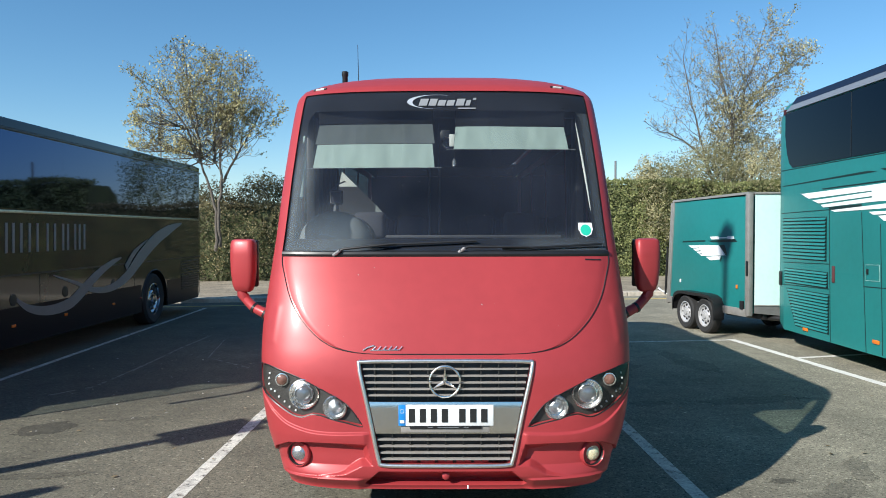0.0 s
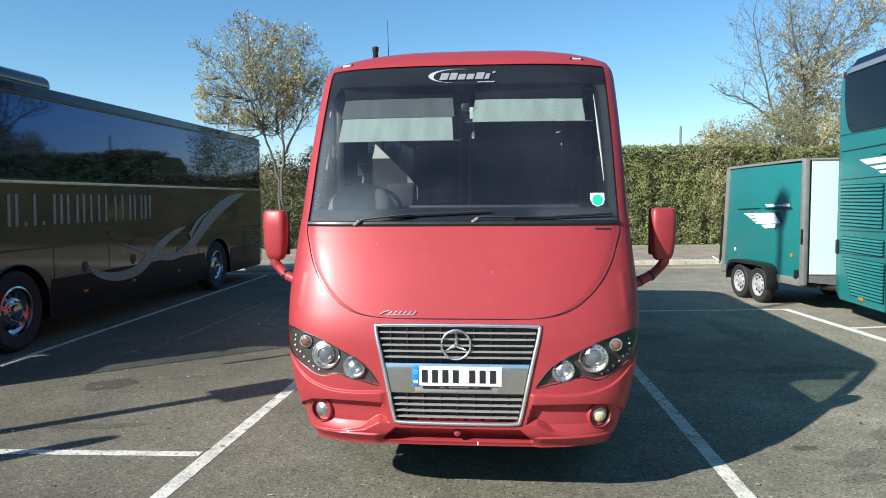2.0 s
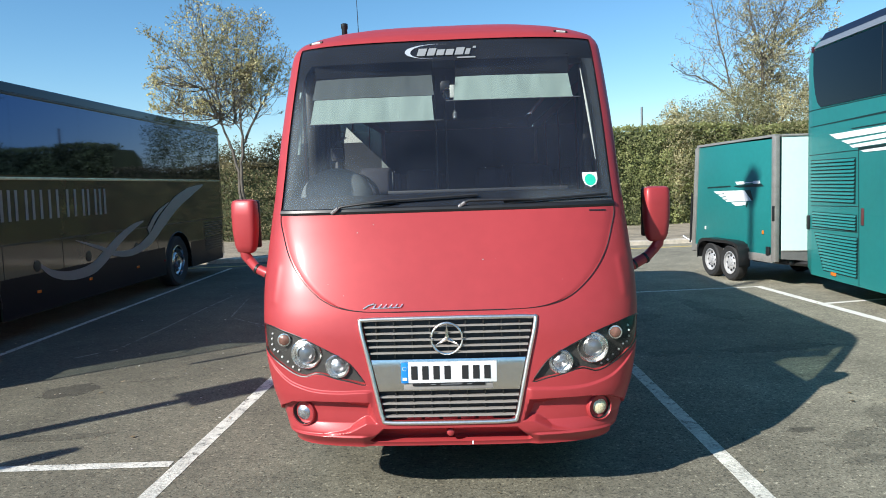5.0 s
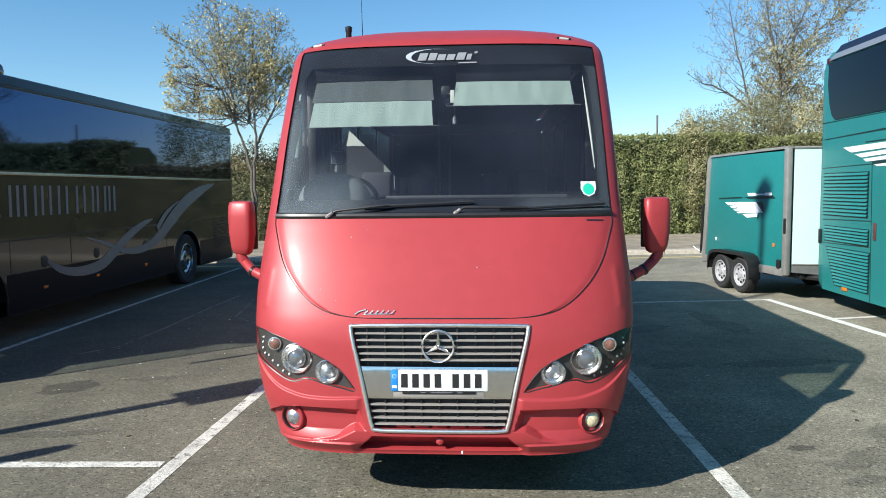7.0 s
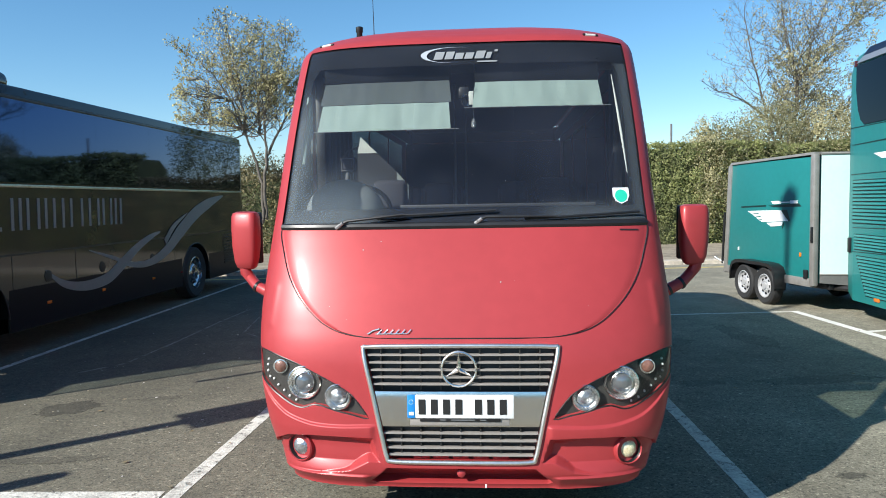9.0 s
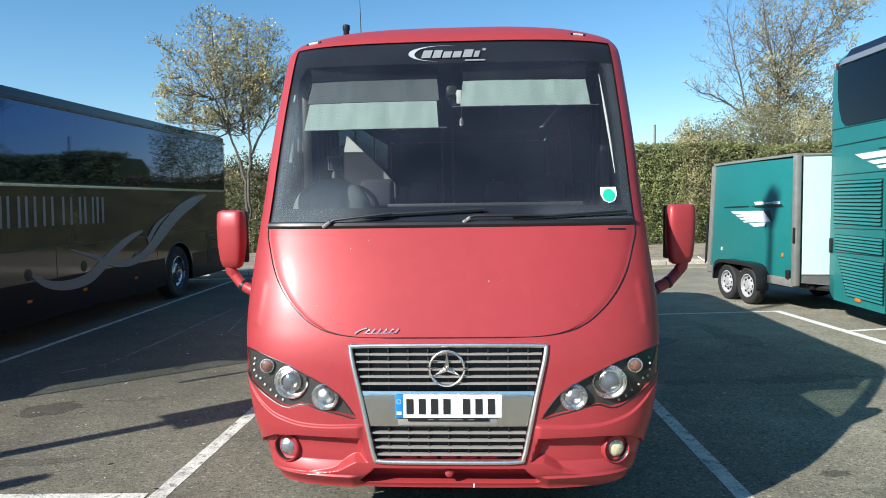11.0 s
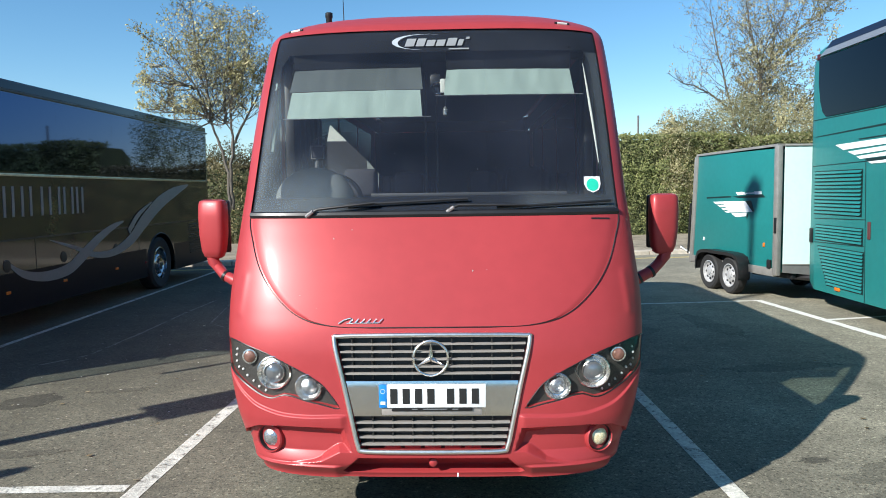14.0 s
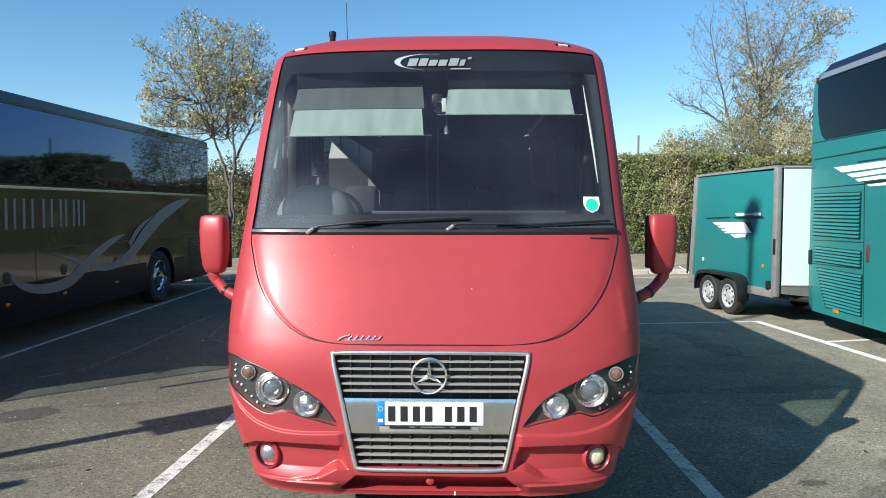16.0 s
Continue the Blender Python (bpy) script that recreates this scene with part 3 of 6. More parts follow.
part("rear_liner", box(-1.052, 1.052, REAR - 1.0, REAR - .94, .46, 2.60, .004), BLACK, bus)
part("rear_liner", box(-1.03, 1.03, REAR - .99, REAR - .95, 2.605, 2.78, .004), BLACK, bus)
part("floor_pan", box(-1.0, 1.0, .5, REAR - .9, .40, .46), BLACK, bus)
part("headlining", box(-.93, .93, 1.25, REAR - .9, 2.74, 2.76), GREYTRIM, bus)


# wheels
def wheel(name, parent, at, r, width, out, rim_material, rim=0.62, holes=8, label=""):
    """A tyre and rim turned about x; out: +1 or -1, the side that shows."""
    hub = new(name)
    hub.parent = parent
    hub.location = at
    if label:
        tagged(hub, label)
    h, q = width / 2, rim * r
    part("tyre", lathe([(q, -h * .8), (r * .90, -h), (r * .985, -h * .75), (r, -h * .4), (r, h * .4), (r * .985, h * .75), (r * .90, h), (q * 1.04, h * .86), (q, h * .8)], "x", 40), RUBBER, hub)
    o = out
    part("rim", lathe([(q * 1.03, o * h * .86), (q * .96, o * h * .9), (q * .92, o * h * .55), (q * .72, o * h * .35), (q * .55, o * h * .62), (q * .5, o * h * .70), (q * .30, o * h * .72), (q * .28, o * h * .95), (q * .12, o * h * 1.0), (0.0, o * h)], "x", 40), rim_material, hub)
    for k in range(holes):
        a = 2 * math.pi * k / holes
        c = Vector((o * h * .47, q * .64 * math.cos(a), q * .64 * math.sin(a)))
        part("rim_hole", lathe([(q * .12, 0), (q * .12, o * .014), (0, o * .014)], "x", 10, c), BLACK, hub)
    for k in range(10):
        a = 2 * math.pi * (k + .5) / 10
        part("wheel_nut", lathe([(q * .035, 0), (q * .03, o * .02), (0, o * .022)], "x", 6, (o * h * .70, q * .42 * math.cos(a), q * .42 * math.sin(a))), rim_material, hub)
    return hub


for sx in (-1, 1):
    for y in (1.35, 5.5):
        wheel("wheel", bus, (sx * .86, y, .35), .35, .22, sx, STEEL)

def turned(bm, c, sx, x, z, share=1.0):
    """Turn a lamp about its own centre to face along the skin's normal."""
    a = math.atan((nose(x + .03, z) - nose(x - .03, z)) / .06) * share * sx
    bmesh.ops.transform(bm, matrix=Matrix.Translation(c) @ Matrix.Rotation(a, 4, "Z") @ Matrix.Translation(-Vector(c)), verts=bm.verts[:])
    return bm


# headlamps
for sx in (-1, 1):
    lamp = new("headlamp")
    lamp.parent = bus
    tagged(lamp, "swept-back headlamp with a dark housing")
    shape = [(sx * x, z) for x, z in rounded(LAMP_SHAPE, 3)]
    part("housing", draped(shape, -.028, 2), HOUSING, lamp)
    part("cover", draped(shape, .001, 2), LENS, lamp, "clear lens cover").visible_shadow = False
    part("rim_seal", bar_on_nose(shape, .005, -.004, True, 6), BLACK, lamp)
    for cx, cz, r, lift in ((.803, .900, .086, -.004), (.622, .831, .068, -.004)):
        c = (sx * cx, nose(cx, cz) - lift, cz)
        part("reflector", lathe([(r, .022), (r, .0), (r * .96, -.003), (r * .90, .008), (r * .74, .018), (r * .66, .020)], "y", 36, c), REFLECTOR, lamp)
        if r > .08:
            part("reflector_ring", lathe([(r * .66, .020), (r * .63, .002), (r * .59, .0), (r * .54, .008)], "y", 36, c), REFLECTOR, lamp)
            part("projector_lens", lathe([(r * .54, .008), (r * .42, .0), (r * .25, -.006), (0, -.008)], "y", 32, c), PROJECTOR, lamp, "glass projector lens")
        else:
            part("lamp_bowl", lathe([(r * .66, .018), (r * .5, .006), (r * .25, -.002), (0, -.004)], "y", 28, c), FROST, lamp)
    c = (sx * .937, nose(.937, .974) + .004, .974)
    turn = part("indicator", lathe([(.030, .02), (.030, -.002), (.020, -.008), (0, -.010)], "y", 24, c), DIMAMBER, lamp, "amber indicator lens")
    part("indicator_ring", lathe([(.038, .02), (.038, -.003), (.031, -.004)], "y", 24, c), REFLECTOR, lamp)
    for x, z in ((1.030, .985), (1.036, .955), (1.036, .922), (1.022, .893), (.995, .886), (.968, .857), (.932, .833), (.90, .806), (.862, .790)):
        part("daylight_led", lathe([(.0065, .012), (.0055, .0), (0, -.003)], "y", 12, (sx * (x - .008), nose(x - .008, z + .012) + .018, z + .012)), WHITE, lamp)

# fog lamps
for sx in (-1, 1):
    fog = new("fog_lamp")
    fog.parent = bus
    tagged(fog, "round fog lamp, its warm glow put into the lens colour" if sx > 0 else "round clear fog lamp")
    c = (sx * .845, nose(.845, .548) + .036, .548)
    part("bezel", turned(lathe([(.080, .03), (.077, -.002), (.071, -.008), (.065, .0), (.062, .05)], "y", 32, c), c, sx, .845, .548), RED, fog)
    part("well", turned(lathe([(.0665, -.003), (.063, .004), (.058, .03), (.0, .035)], "y", 32, c), c, sx, .845, .548), BLACK, fog)
    # the right lamp's glow is put into its lens colour; nothing emits
    part("lens", turned(lathe([(.046, .03), (.045, .012), (.032, .001), (.014, -.005), (0, -.006)], "y", 28, c), c, sx, .845, .548, .6), WARM if sx > 0 else FROST, fog)

# grille
grille = new("grille")
grille.parent = bus
tagged(grille, "trapezoid chrome grille with horizontal slats")
g_half = curve_of([.513, .545, 1.06, 1.092], [.352, .372, .482, .490])


def gy(x, z):
    return nose(x, z)


frame_pts = rounded([(-.46, 1.088), (-.25, 1.092), (0, 1.093), (.25, 1.092), (.46, 1.088), (.487, 1.066), (.44, .85), (.40, .66), (.372, .54), (.345, .518), (.17, .514), (-.17, .514), (-.345, .518), (-.372, .54), (-.40, .66), (-.44, .85), (-.487, 1.066)], 5)
part("grille_frame", bar_on_nose(frame_pts, .0118, .004, True, 10), FRAMECHROME, grille, "polished chrome surround")
for k in range(5):
    x = -.20 + .10 * k
    part("grille_gap", box(x - .040, x + .040, gy(x, .53) + .030, gy(x, .53) + .034, .522, .540, .001), RED, grille, "red body seen between the lowest ribs")
part("backing", draped([(-.484, 1.08), (.484, 1.08), (.368, .522), (-.368, .522)], -.052, 2), BLACK, grille)


def slat(z, half, depth=.035, thick=.0050):
    verts, faces = [], []
    for i in range(17):
        x = half * (i / 8 - 1)
        y = gy(x, z)
        for dy, dz in ((.0, .75), (.002, 1), (depth, .5), (depth, -.5), (.002, -1), (.0, -.75)):
            verts.append((x, y + dy + .004, z + dz * thick))
    for i in range(16):
        for k in range(6):
            a, b = i * 6 + k, i * 6 + (k + 1) % 6
            faces.append((a, b, b + 6, a + 6))
    return mesh_of(verts, faces)


for z in (1.046, 1.009, .972, .936, .901):
    part("slat", slat(z, g_half(z) - .012), GRILLE, grille)
for z in (.656, .619, .583, .548):
    part("slat", slat(z, g_half(z) - .012), GRILLE, grille)
for k in range(9):
    x = -.40 + .10 * k
    part("grille_rib", box(x - .003, x + .003, gy(x, 1.0) + .022, gy(x, 1.0) + .05, .868, 1.075), HOUSING, grille)
    if abs(x) < .36:
        part("grille_rib", box(x - .003, x + .003, gy(x, .6) + .022, gy(x, .6) + .05, .53, .675), HOUSING, grille)
# chrome band behind the plate
verts, faces = [], []
prof = [(.868, .006), (.868, .001), (.866, .0), (.82, -.0006), (.78, -.001), (.74, -.0006), (.692, .0), (.690, .001), (.690, .006)]
for i in range(25):
    for z, dy in prof:
        x = (g_half(z) - .014) * (i / 12 - 1)
        verts.append((x, gy(x, .78) + dy, z))
for i in range(24):
    for k in range(len(prof) - 1):
        a = i * len(prof) + k
        faces.append((a, a + 1, a + 1 + len(prof), a + len(prof)))
part("grille_band", mesh_of(verts, faces), BANDCHROME, grille, "brushed chrome band behind the number plate")
# round emblem with three spokes
ec = Vector((-.004, .018, .980))
star = part("emblem", tube([ec + Vector((.086 * math.cos(a / 24 * math.pi), 0, .086 * math.sin(a / 24 * math.pi))) for a in range(48)], .0068, 8, True), CHROME, grille, "chrome ring emblem with three spokes")
for k in range(3):
    a = math.pi / 2 + k * 2 * math.pi / 3
    d, e = Vector((math.cos(a), 0, math.sin(a))), Vector((-math.sin(a), 0, math.cos(a)))
    p = [ec + d * .084, ec + e * .012 + d * .008, ec - e * .012 + d * .008, ec + Vector((0, -.014, 0)) + d * .004, ec + Vector((0, .008, 0)) + d * .004]
    part("emblem_spoke", mesh_of(p, [(0, 1, 3), (0, 3, 2), (0, 4, 1), (0, 2, 4), (1, 4, 2, 3)]), CHROME, star, smooth=False)

# number plate with plain bars
plate = new("number_plate")
plate.parent = bus
tagged(plate, "white number plate with blue end strip")
part("plate_panel", box(-.222, .266, -.014, -.006, .740, .856, .003), PLATE, plate)
part("plate_strip", box(-.262, -.222, -.014, -.006, .740, .856, .003), BLUE, plate, "blue end strip")
part("plate_holder", box(-.20, .20, -.010, .0, .722, .742, .002), BLACK, plate, "black plate holder edge")
part("plate_holder", box(-.25, .245, -.003, .006, .70, .745, .002), GRILLE, plate)
for k, x in enumerate((-.188, -.127, -.066, -.005, .092, .153, .214)):
    part("plate_bar", box(x - .0175, x + .0175, -.0165, -.0135, .760, .836), INK, plate)
for x0, x1 in ((-.10, -.07), (-.045, .075), (.10, .13)):
    part("holder_print", box(x0, x1, -.0125, -.009, .7285, .7335), GREYTRIM, plate)
part("strip_mark", box(-.254, -.230, -.0165, -.0135, .756, .772), PLATE, plate)
part("strip_ring", tube([(-.242 + .011 * math.cos(a / 8 * math.pi), -.0145, .822 + .011 * math.sin(a / 8 * math.pi)) for a in range(16)], .0015, 5, True), PALE, plate)

# script on the bonnet as plain strokes, small print by the screen
script = part("bonnet_script", bar_on_nose([(-.466, 1.150), (-.44, 1.166), (-.405, 1.176)], .005, .009), CHROME, bus, "small chrome script strokes")
for k in range(6):
    x = -.412 + .030 * k
    part("script_stroke", bar_on_nose([(x, 1.152), (x + .018, 1.172)], .0045, .009, sides=6), CHROME, script)
part("script_stroke", bar_on_nose([(-.425, 1.151), (-.265, 1.153)], .0028, .009, sides=6), CHROME, script)
part("bonnet_print", draped([(.835, 1.648), (.935, 1.645), (.935, 1.653), (.835, 1.656)], .008, 1), BLACK, bus)
part("tow_eye_cover", lathe([(.022, .02), (.021, -.004), (.012, -.010), (0, -.011)], "y", 20, (0.0, nose(0, .445) + .03, .445)), RED, bus)
part("tow_mark", box(.120, .128, -.004, .003, .384, .404, .002), WHITE, bus)
part("lower_lip", bar_on_nose([(-.50 + .05 * i, .372) for i in range(21)], .020, -.045), RED, bus)

# wipers
for x0, z0, x1, z1, x2, z2 in ((-.655, 1.692, -.30, 1.748, .19, 1.763), (.088, 1.706, .50, 1.727, .95, 1.742)):
    wip = part("wiper_arm", tube([(x0, nose(x0, z0) - .020, z0), (x0 + .05, nose(x0, z0 + .02) - .035, z0 + .024), (x1, nose(x1, z1) - .03, z1)], [.010, .008, .006], 8), BLACK, bus, "black wiper arm and blade")
    n = 14
    part("wiper_blade", tube([(x1 - .16 + (x2 - x1 + .16) * i / n, nose(x1 - .16 + (x2 - x1 + .16) * i / n, z1 - .012 + (z2 - z1 + .012) * i / n) - .010, z1 - .012 + (z2 - z1 + .012) * i / n) for i in range(n + 1)], .0055, 6, flat=1.4), BLACK, wip)
    part("wiper_pivot", tube([(x0 - .012, nose(x0, z0) - .012, z0 - .014), (x0 + .03, nose(x0, z0) - .03, z0 + .016)], [.011, .010], 8), mat("worn_pivot", (.22, .21, .21), .5, .3, var=.2), wip, "worn grey pivot cap")

# door mirrors on arms
MY = .80
for sx in (-1, 1):
    mirror = new("door_mirror")
    mirror.parent = bus
    tagged(mirror, "red mirror housing on a curved arm")
    verts, faces = [], []
    secs = [(1.420, .042, .028), (1.432, .060, .046), (1.470, .074, .060), (1.560, .085, .069), (1.668, .088, .072), (1.743, .085, .066), (1.763, .078, .054), (1.772, .055, .03)]
    for z, hx, hy in secs:
        for k in range(28):
            a = 2 * math.pi * k / 28
            ca, sa = math.cos(a), math.sin(a)
            px = math.copysign(abs(ca) ** .5, ca) * hx
            py = math.copysign(abs(sa) ** .62, sa) * hy
            verts.append((sx * 1.338 + px, MY + py + .02 * px / .09 * sx, z))
    for i in range(len(secs) - 1):
        for k in range(28):
            a, b = i * 28 + k, i * 28 + (k + 1) % 28
            faces.append((a, b, b + 28, a + 28))
    faces += [tuple(range(28))[::-1], tuple((len(secs) - 1) * 28 + k for k in range(28))]
    part("mirror_housing", mesh_of(verts, faces), RED, mirror)
    part("mirror_back", box(sx * 1.338 - .083, sx * 1.338 + .083, MY + .035, MY + .075, 1.45, 1.765, .012), BLACK, mirror)
    part("mirror_glass", box(sx * 1.338 - .072, sx * 1.338 + .072, MY + .075, MY + .079, 1.465, 1.75), MIRROR, mirror)
    part("mirror_arm", tube([(sx * 1.352, MY, 1.44), (sx * 1.348, MY - .005, 1.405), (sx * 1.315, MY - .01, 1.365), (sx * 1.25, .71, 1.325), (sx * 1.17, .68, 1.29), (sx * 1.06, .64, 1.25)], [.036, .034, .031, .031, .034, .042], 14), RED, mirror)
    for k, (px, py, pz) in enumerate(((1.245, .709, 1.322), (1.165, .678, 1.288))):
        part("arm_collar", tube([(sx * (px + .007), py + .002, pz + .004), (sx * (px - .007), py - .002, pz - .004)], .036, 14), BLACK, mirror)

# cab interior
part("dashboard", box(-.92, .92, .62, 1.15, 1.05, 1.63, .07, 3), GREYTRIM, bus)
part("dash_edge", box(-.41, .80, .98, 1.02, 1.772, 1.795, .006), mat("dash_top_grey", (.035, .036, .04), .6, var=.15), bus)
part("dash_top", box(-.42, .82, .80, 1.12, 1.60, 1.770, .02), BLACK, bus)
verts, faces = [], []
for i in range(13):
    a = math.pi / 2 * i / 12
    for k in range(33):
        c = math.pi * k / 16
        verts.append((-.755 + .25 * math.cos(a) * math.cos(c), .98 + .15 * math.cos(a) * math.sin(c), 1.74 + .22 * math.sin(a)))
for i in range(12):
    for k in range(32):
        a = i * 33 + k
        faces.append((a, a + 1, a + 34, a + 33))
part("instrument_hood", mesh_of(verts, faces), mat("hood_grey", (.15, .165, .17), .7, var=.12), bus, "rounded grey instrument hood")
ticket = part("ticket_machine", box(-.835, -.740, 1.245, 1.275, 2.015, 2.118, .014, 3), BLACK, bus, "dark ticket machine on a stalk")
part("ticket_screen", box(-.820, -.755, 1.240, 1.246, 2.035, 2.098, .004), FABRIC, ticket)
part("ticket_rim", tube([(-.828, 1.240, 2.025), (-.747, 1.240, 2.025), (-.747, 1.240, 2.108), (-.828, 1.240, 2.108)], .006, 6, True), GREYTRIM, ticket)
part("ticket_stalk", tube([(-.79, 1.26, 2.02), (-.80, 1.25, 1.9), (-.81, 1.2, 1.62)], .016, 8), GREYTRIM, ticket)
part("ticket_arm", tube([(-.721, 1.25, 2.183), (-.79, 1.25, 2.155), (-.835, 1.25, 2.098)], .006, 6), GREYTRIM, ticket)
verts, faces = [], []
for i in range(2):
    for k in range(45):
        verts.append((-1.03 + .225 * k / 44, 1.50 + .022 * math.sin(k * 1.05) + .008 * math.sin(k * .37), (1.72, 2.33)[i]))
for k in range(44):
    faces.append((k, k + 1, k + 46, k + 45))
part("cab_curtain", mesh_of(verts, faces), mat("grey_curtain", (.14, .155, .155), .9, var=.2, scale=9), bus, "drawn grey pleated cab curtain")
sw = part("steering_wheel", tube([(-.74 + .22 * math.cos(a / 20 * math.pi), 1.32 + .12 * math.sin(a / 20 * math.pi), 1.74 + .18 * math.sin(a / 20 * math.pi)) for a in range(40)], .016, 8, True), BLACK, bus)
part("steering_column", tube([(-.74, 1.32, 1.74), (-.74, 1.12, 1.5)], .05, 10), BLACK, sw)
for k in range(3):
    a = math.pi / 2 + k * 2 * math.pi / 3
    part("wheel_spoke", tube([(-.74, 1.32, 1.74), (-.74 + .21 * math.cos(a), 1.32 + .115 * math.sin(a), 1.74 + .172 * math.sin(a))], .014, 6), BLACK, sw)
for bx, z0, z1, mt in ((-.47, 2.405, 2.545, BLIND_UP), (-.47, 2.235, 2.402, BLIND), (.44, 2.363, 2.527, BLIND)):
    hw = .39 if bx < 0 else .372
    verts, faces = [], []
    for i in range(13):
        for j in range(41):
            z, x = z0 + (z1 - z0) * i / 12, bx + hw * (j / 20 - 1) * (1.03 - .04 * i / 12)
            verts.append((x, nose(x, z) + .10 + .012 * noise.noise((x * 7, z * 5, bx)) + .006 * noise.noise((x * 22, z * 6, bx)), z))
    for i in range(12):
        for j in range(40):
            a = i * 41 + j
            faces.append((a, a + 1, a + 42, a + 41))
    part("sun_blind", mesh_of(verts, faces), mt, bus, "pulled-down mint fabric sun blind" if mt is BLIND else "grey upper blind fabric")
    # board added up to the header so no sun passes above the blind
    if mt is not BLIND or bx > 0:
        part("blind_light_stop", box(bx - hw, bx + hw, nose(bx, z1) + .13, nose(bx, z1) + .16, z1 + .004, 2.66, .005), FRIT, bus, "black board added to stop light above the blind")
    if mt is BLIND:
        part("blind_bar", tube([(bx - hw - .06, nose(bx - hw, z0) + .10, z0), (bx, nose(bx, z0) + .10, z0), (bx + hw + .06, nose(bx + hw, z0) + .10, z0)], .003, 6), GREYTRIM, bus)
part("toll_tag", box(.030, .075, .965, .985, 2.40, 2.485, .006), PALE, bus, "pale box beside the blind")
cm = part("dash_camera", box(-.035, .035, 1.0, 1.06, 2.44, 2.52, .012), BLACK, bus, "dark camera behind the screen")
part("camera_ring", tube([(.012 + .030 * math.cos(a / 8 * math.pi), .985, 2.43 + .036 * math.sin(a / 8 * math.pi)) for a in range(16)], .005, 6, True), CHROME, cm)
part("camera_arm", tube([(0, 1.02, 2.44), (.02, 1.0, 2.38)], .012, 8), GREYTRIM, cm)
part("hanging_charm", lathe([(0, 2.245), (.014, 2.255), (.016, 2.28), (.010, 2.30), (0, 2.31)], "z", 14, (.062, .86, 0)), FROST, bus, "small clear charm on a cord")
part("charm_cord", tube([(.062, .86, 2.31), (.062, .86, 2.50)], .0018, 5), BLACK, bus)


def bus_seat(x, y, label, pale=False):
    seat = new("seat")
    seat.parent = bus
    seat.location = (x, y, 0)
    tagged(seat, label)
    part("seat_cushion", box(-.22, .22, -.45, .05, .86, 1.0, .04, 3), FABRIC, seat)
    part("seat_back", box(-.22, .22, 0, .12, .95, 1.75, .05, 3), FABRIC, seat)
    part("head_rest", box(-.13, .13, .0, .10, 1.76, 1.98, .04, 3), FABRIC, seat)
    part("seat_base", box(-.18, .18, -.40, .05, .46, .86, .02), GREYTRIM, seat)
    return seat


bus_seat(-.62, 1.98, "dark driver's seat with head rest")
bus_seat(.62, 2.0, "dark fabric courier seat")
for y in (3.1, 3.9, 4.7, 5.5, 6.3):
    for x in (-.80, -.34, .34, .80):
        bus_seat(x, y, "dark fabric passenger seat")


def board(name, outline, y, thick, material, label):
    """An upright board across the cab, of that outline in x and z."""
    n = len(outline)
    vs = [(x, y, z) for x, z in outline] + [(x, y + thick, z) for x, z in outline]
    fs = [tuple(range(n)), tuple(range(2 * n - 1, n - 1, -1))] + [(k, k + n, (k + 1) % n + n, (k + 1) % n) for k in range(n)]
    return part(name, mesh_of(vs, fs), material, bus, label, smooth=False)


# dark partition board; two pale pieces paint the sunlight that falls on it
board("partition_board", [(-.91, 1.50), (-.50, 1.50), (-.50, 1.945), (-.604, 2.062), (-.745, 2.20), (-.905, 2.20)], 2.205, .015, mat("grey_partition", (.013, .014, .016), .6, var=.12), "grey partition behind the driver")
board("sunlit_corner", [(-.905, 2.203), (-.748, 2.203), (-.878, 2.331)], 2.20, .012, PALE, "sunlight painted pale on the partition's upper corner")
board("sunlit_edge", [(-.595, 1.84), (-.503, 1.834), (-.503, 1.945), (-.592, 2.05)], 2.195, .008, mat("sunlit_edge_tone", (.22, .25, .24), .6, var=.08), "sunlight painted pale on the partition's edge")
for x in (-.134, -.047):
    part("grab_pole", tube([(x, 2.3, .46), (x, 2.3, 2.74)], .009, 8), GREYTRIM, bus)


def specks(name, count, x_half, z0, z1, size, lift, material, parent, seed, label):
    """Dirt flecks: tiny irregular flakes, far too small to pick apart."""
    rng_s = random.Random(seed)
    bm = bmesh.new()
    for _ in range(count):
        z = rng_s.uniform(z0, z1)
        x = rng_s.uniform(-x_half, x_half)
        r = size * rng_s.uniform(.5, 1.5)
        ring = []
        for k in range(6):
            a = math.pi * k / 3
            px, pz = x + r * rng_s.uniform(.6, 1.2) * math.cos(a), z + r * rng_s.uniform(.6, 1.3) * math.sin(a)
            ring.append(bm.verts.new((px, nose(px, pz) - lift, pz)))
        bm.faces.new(ring)
    return tagged(part(name, bm, material, parent), label, kind="stuff")


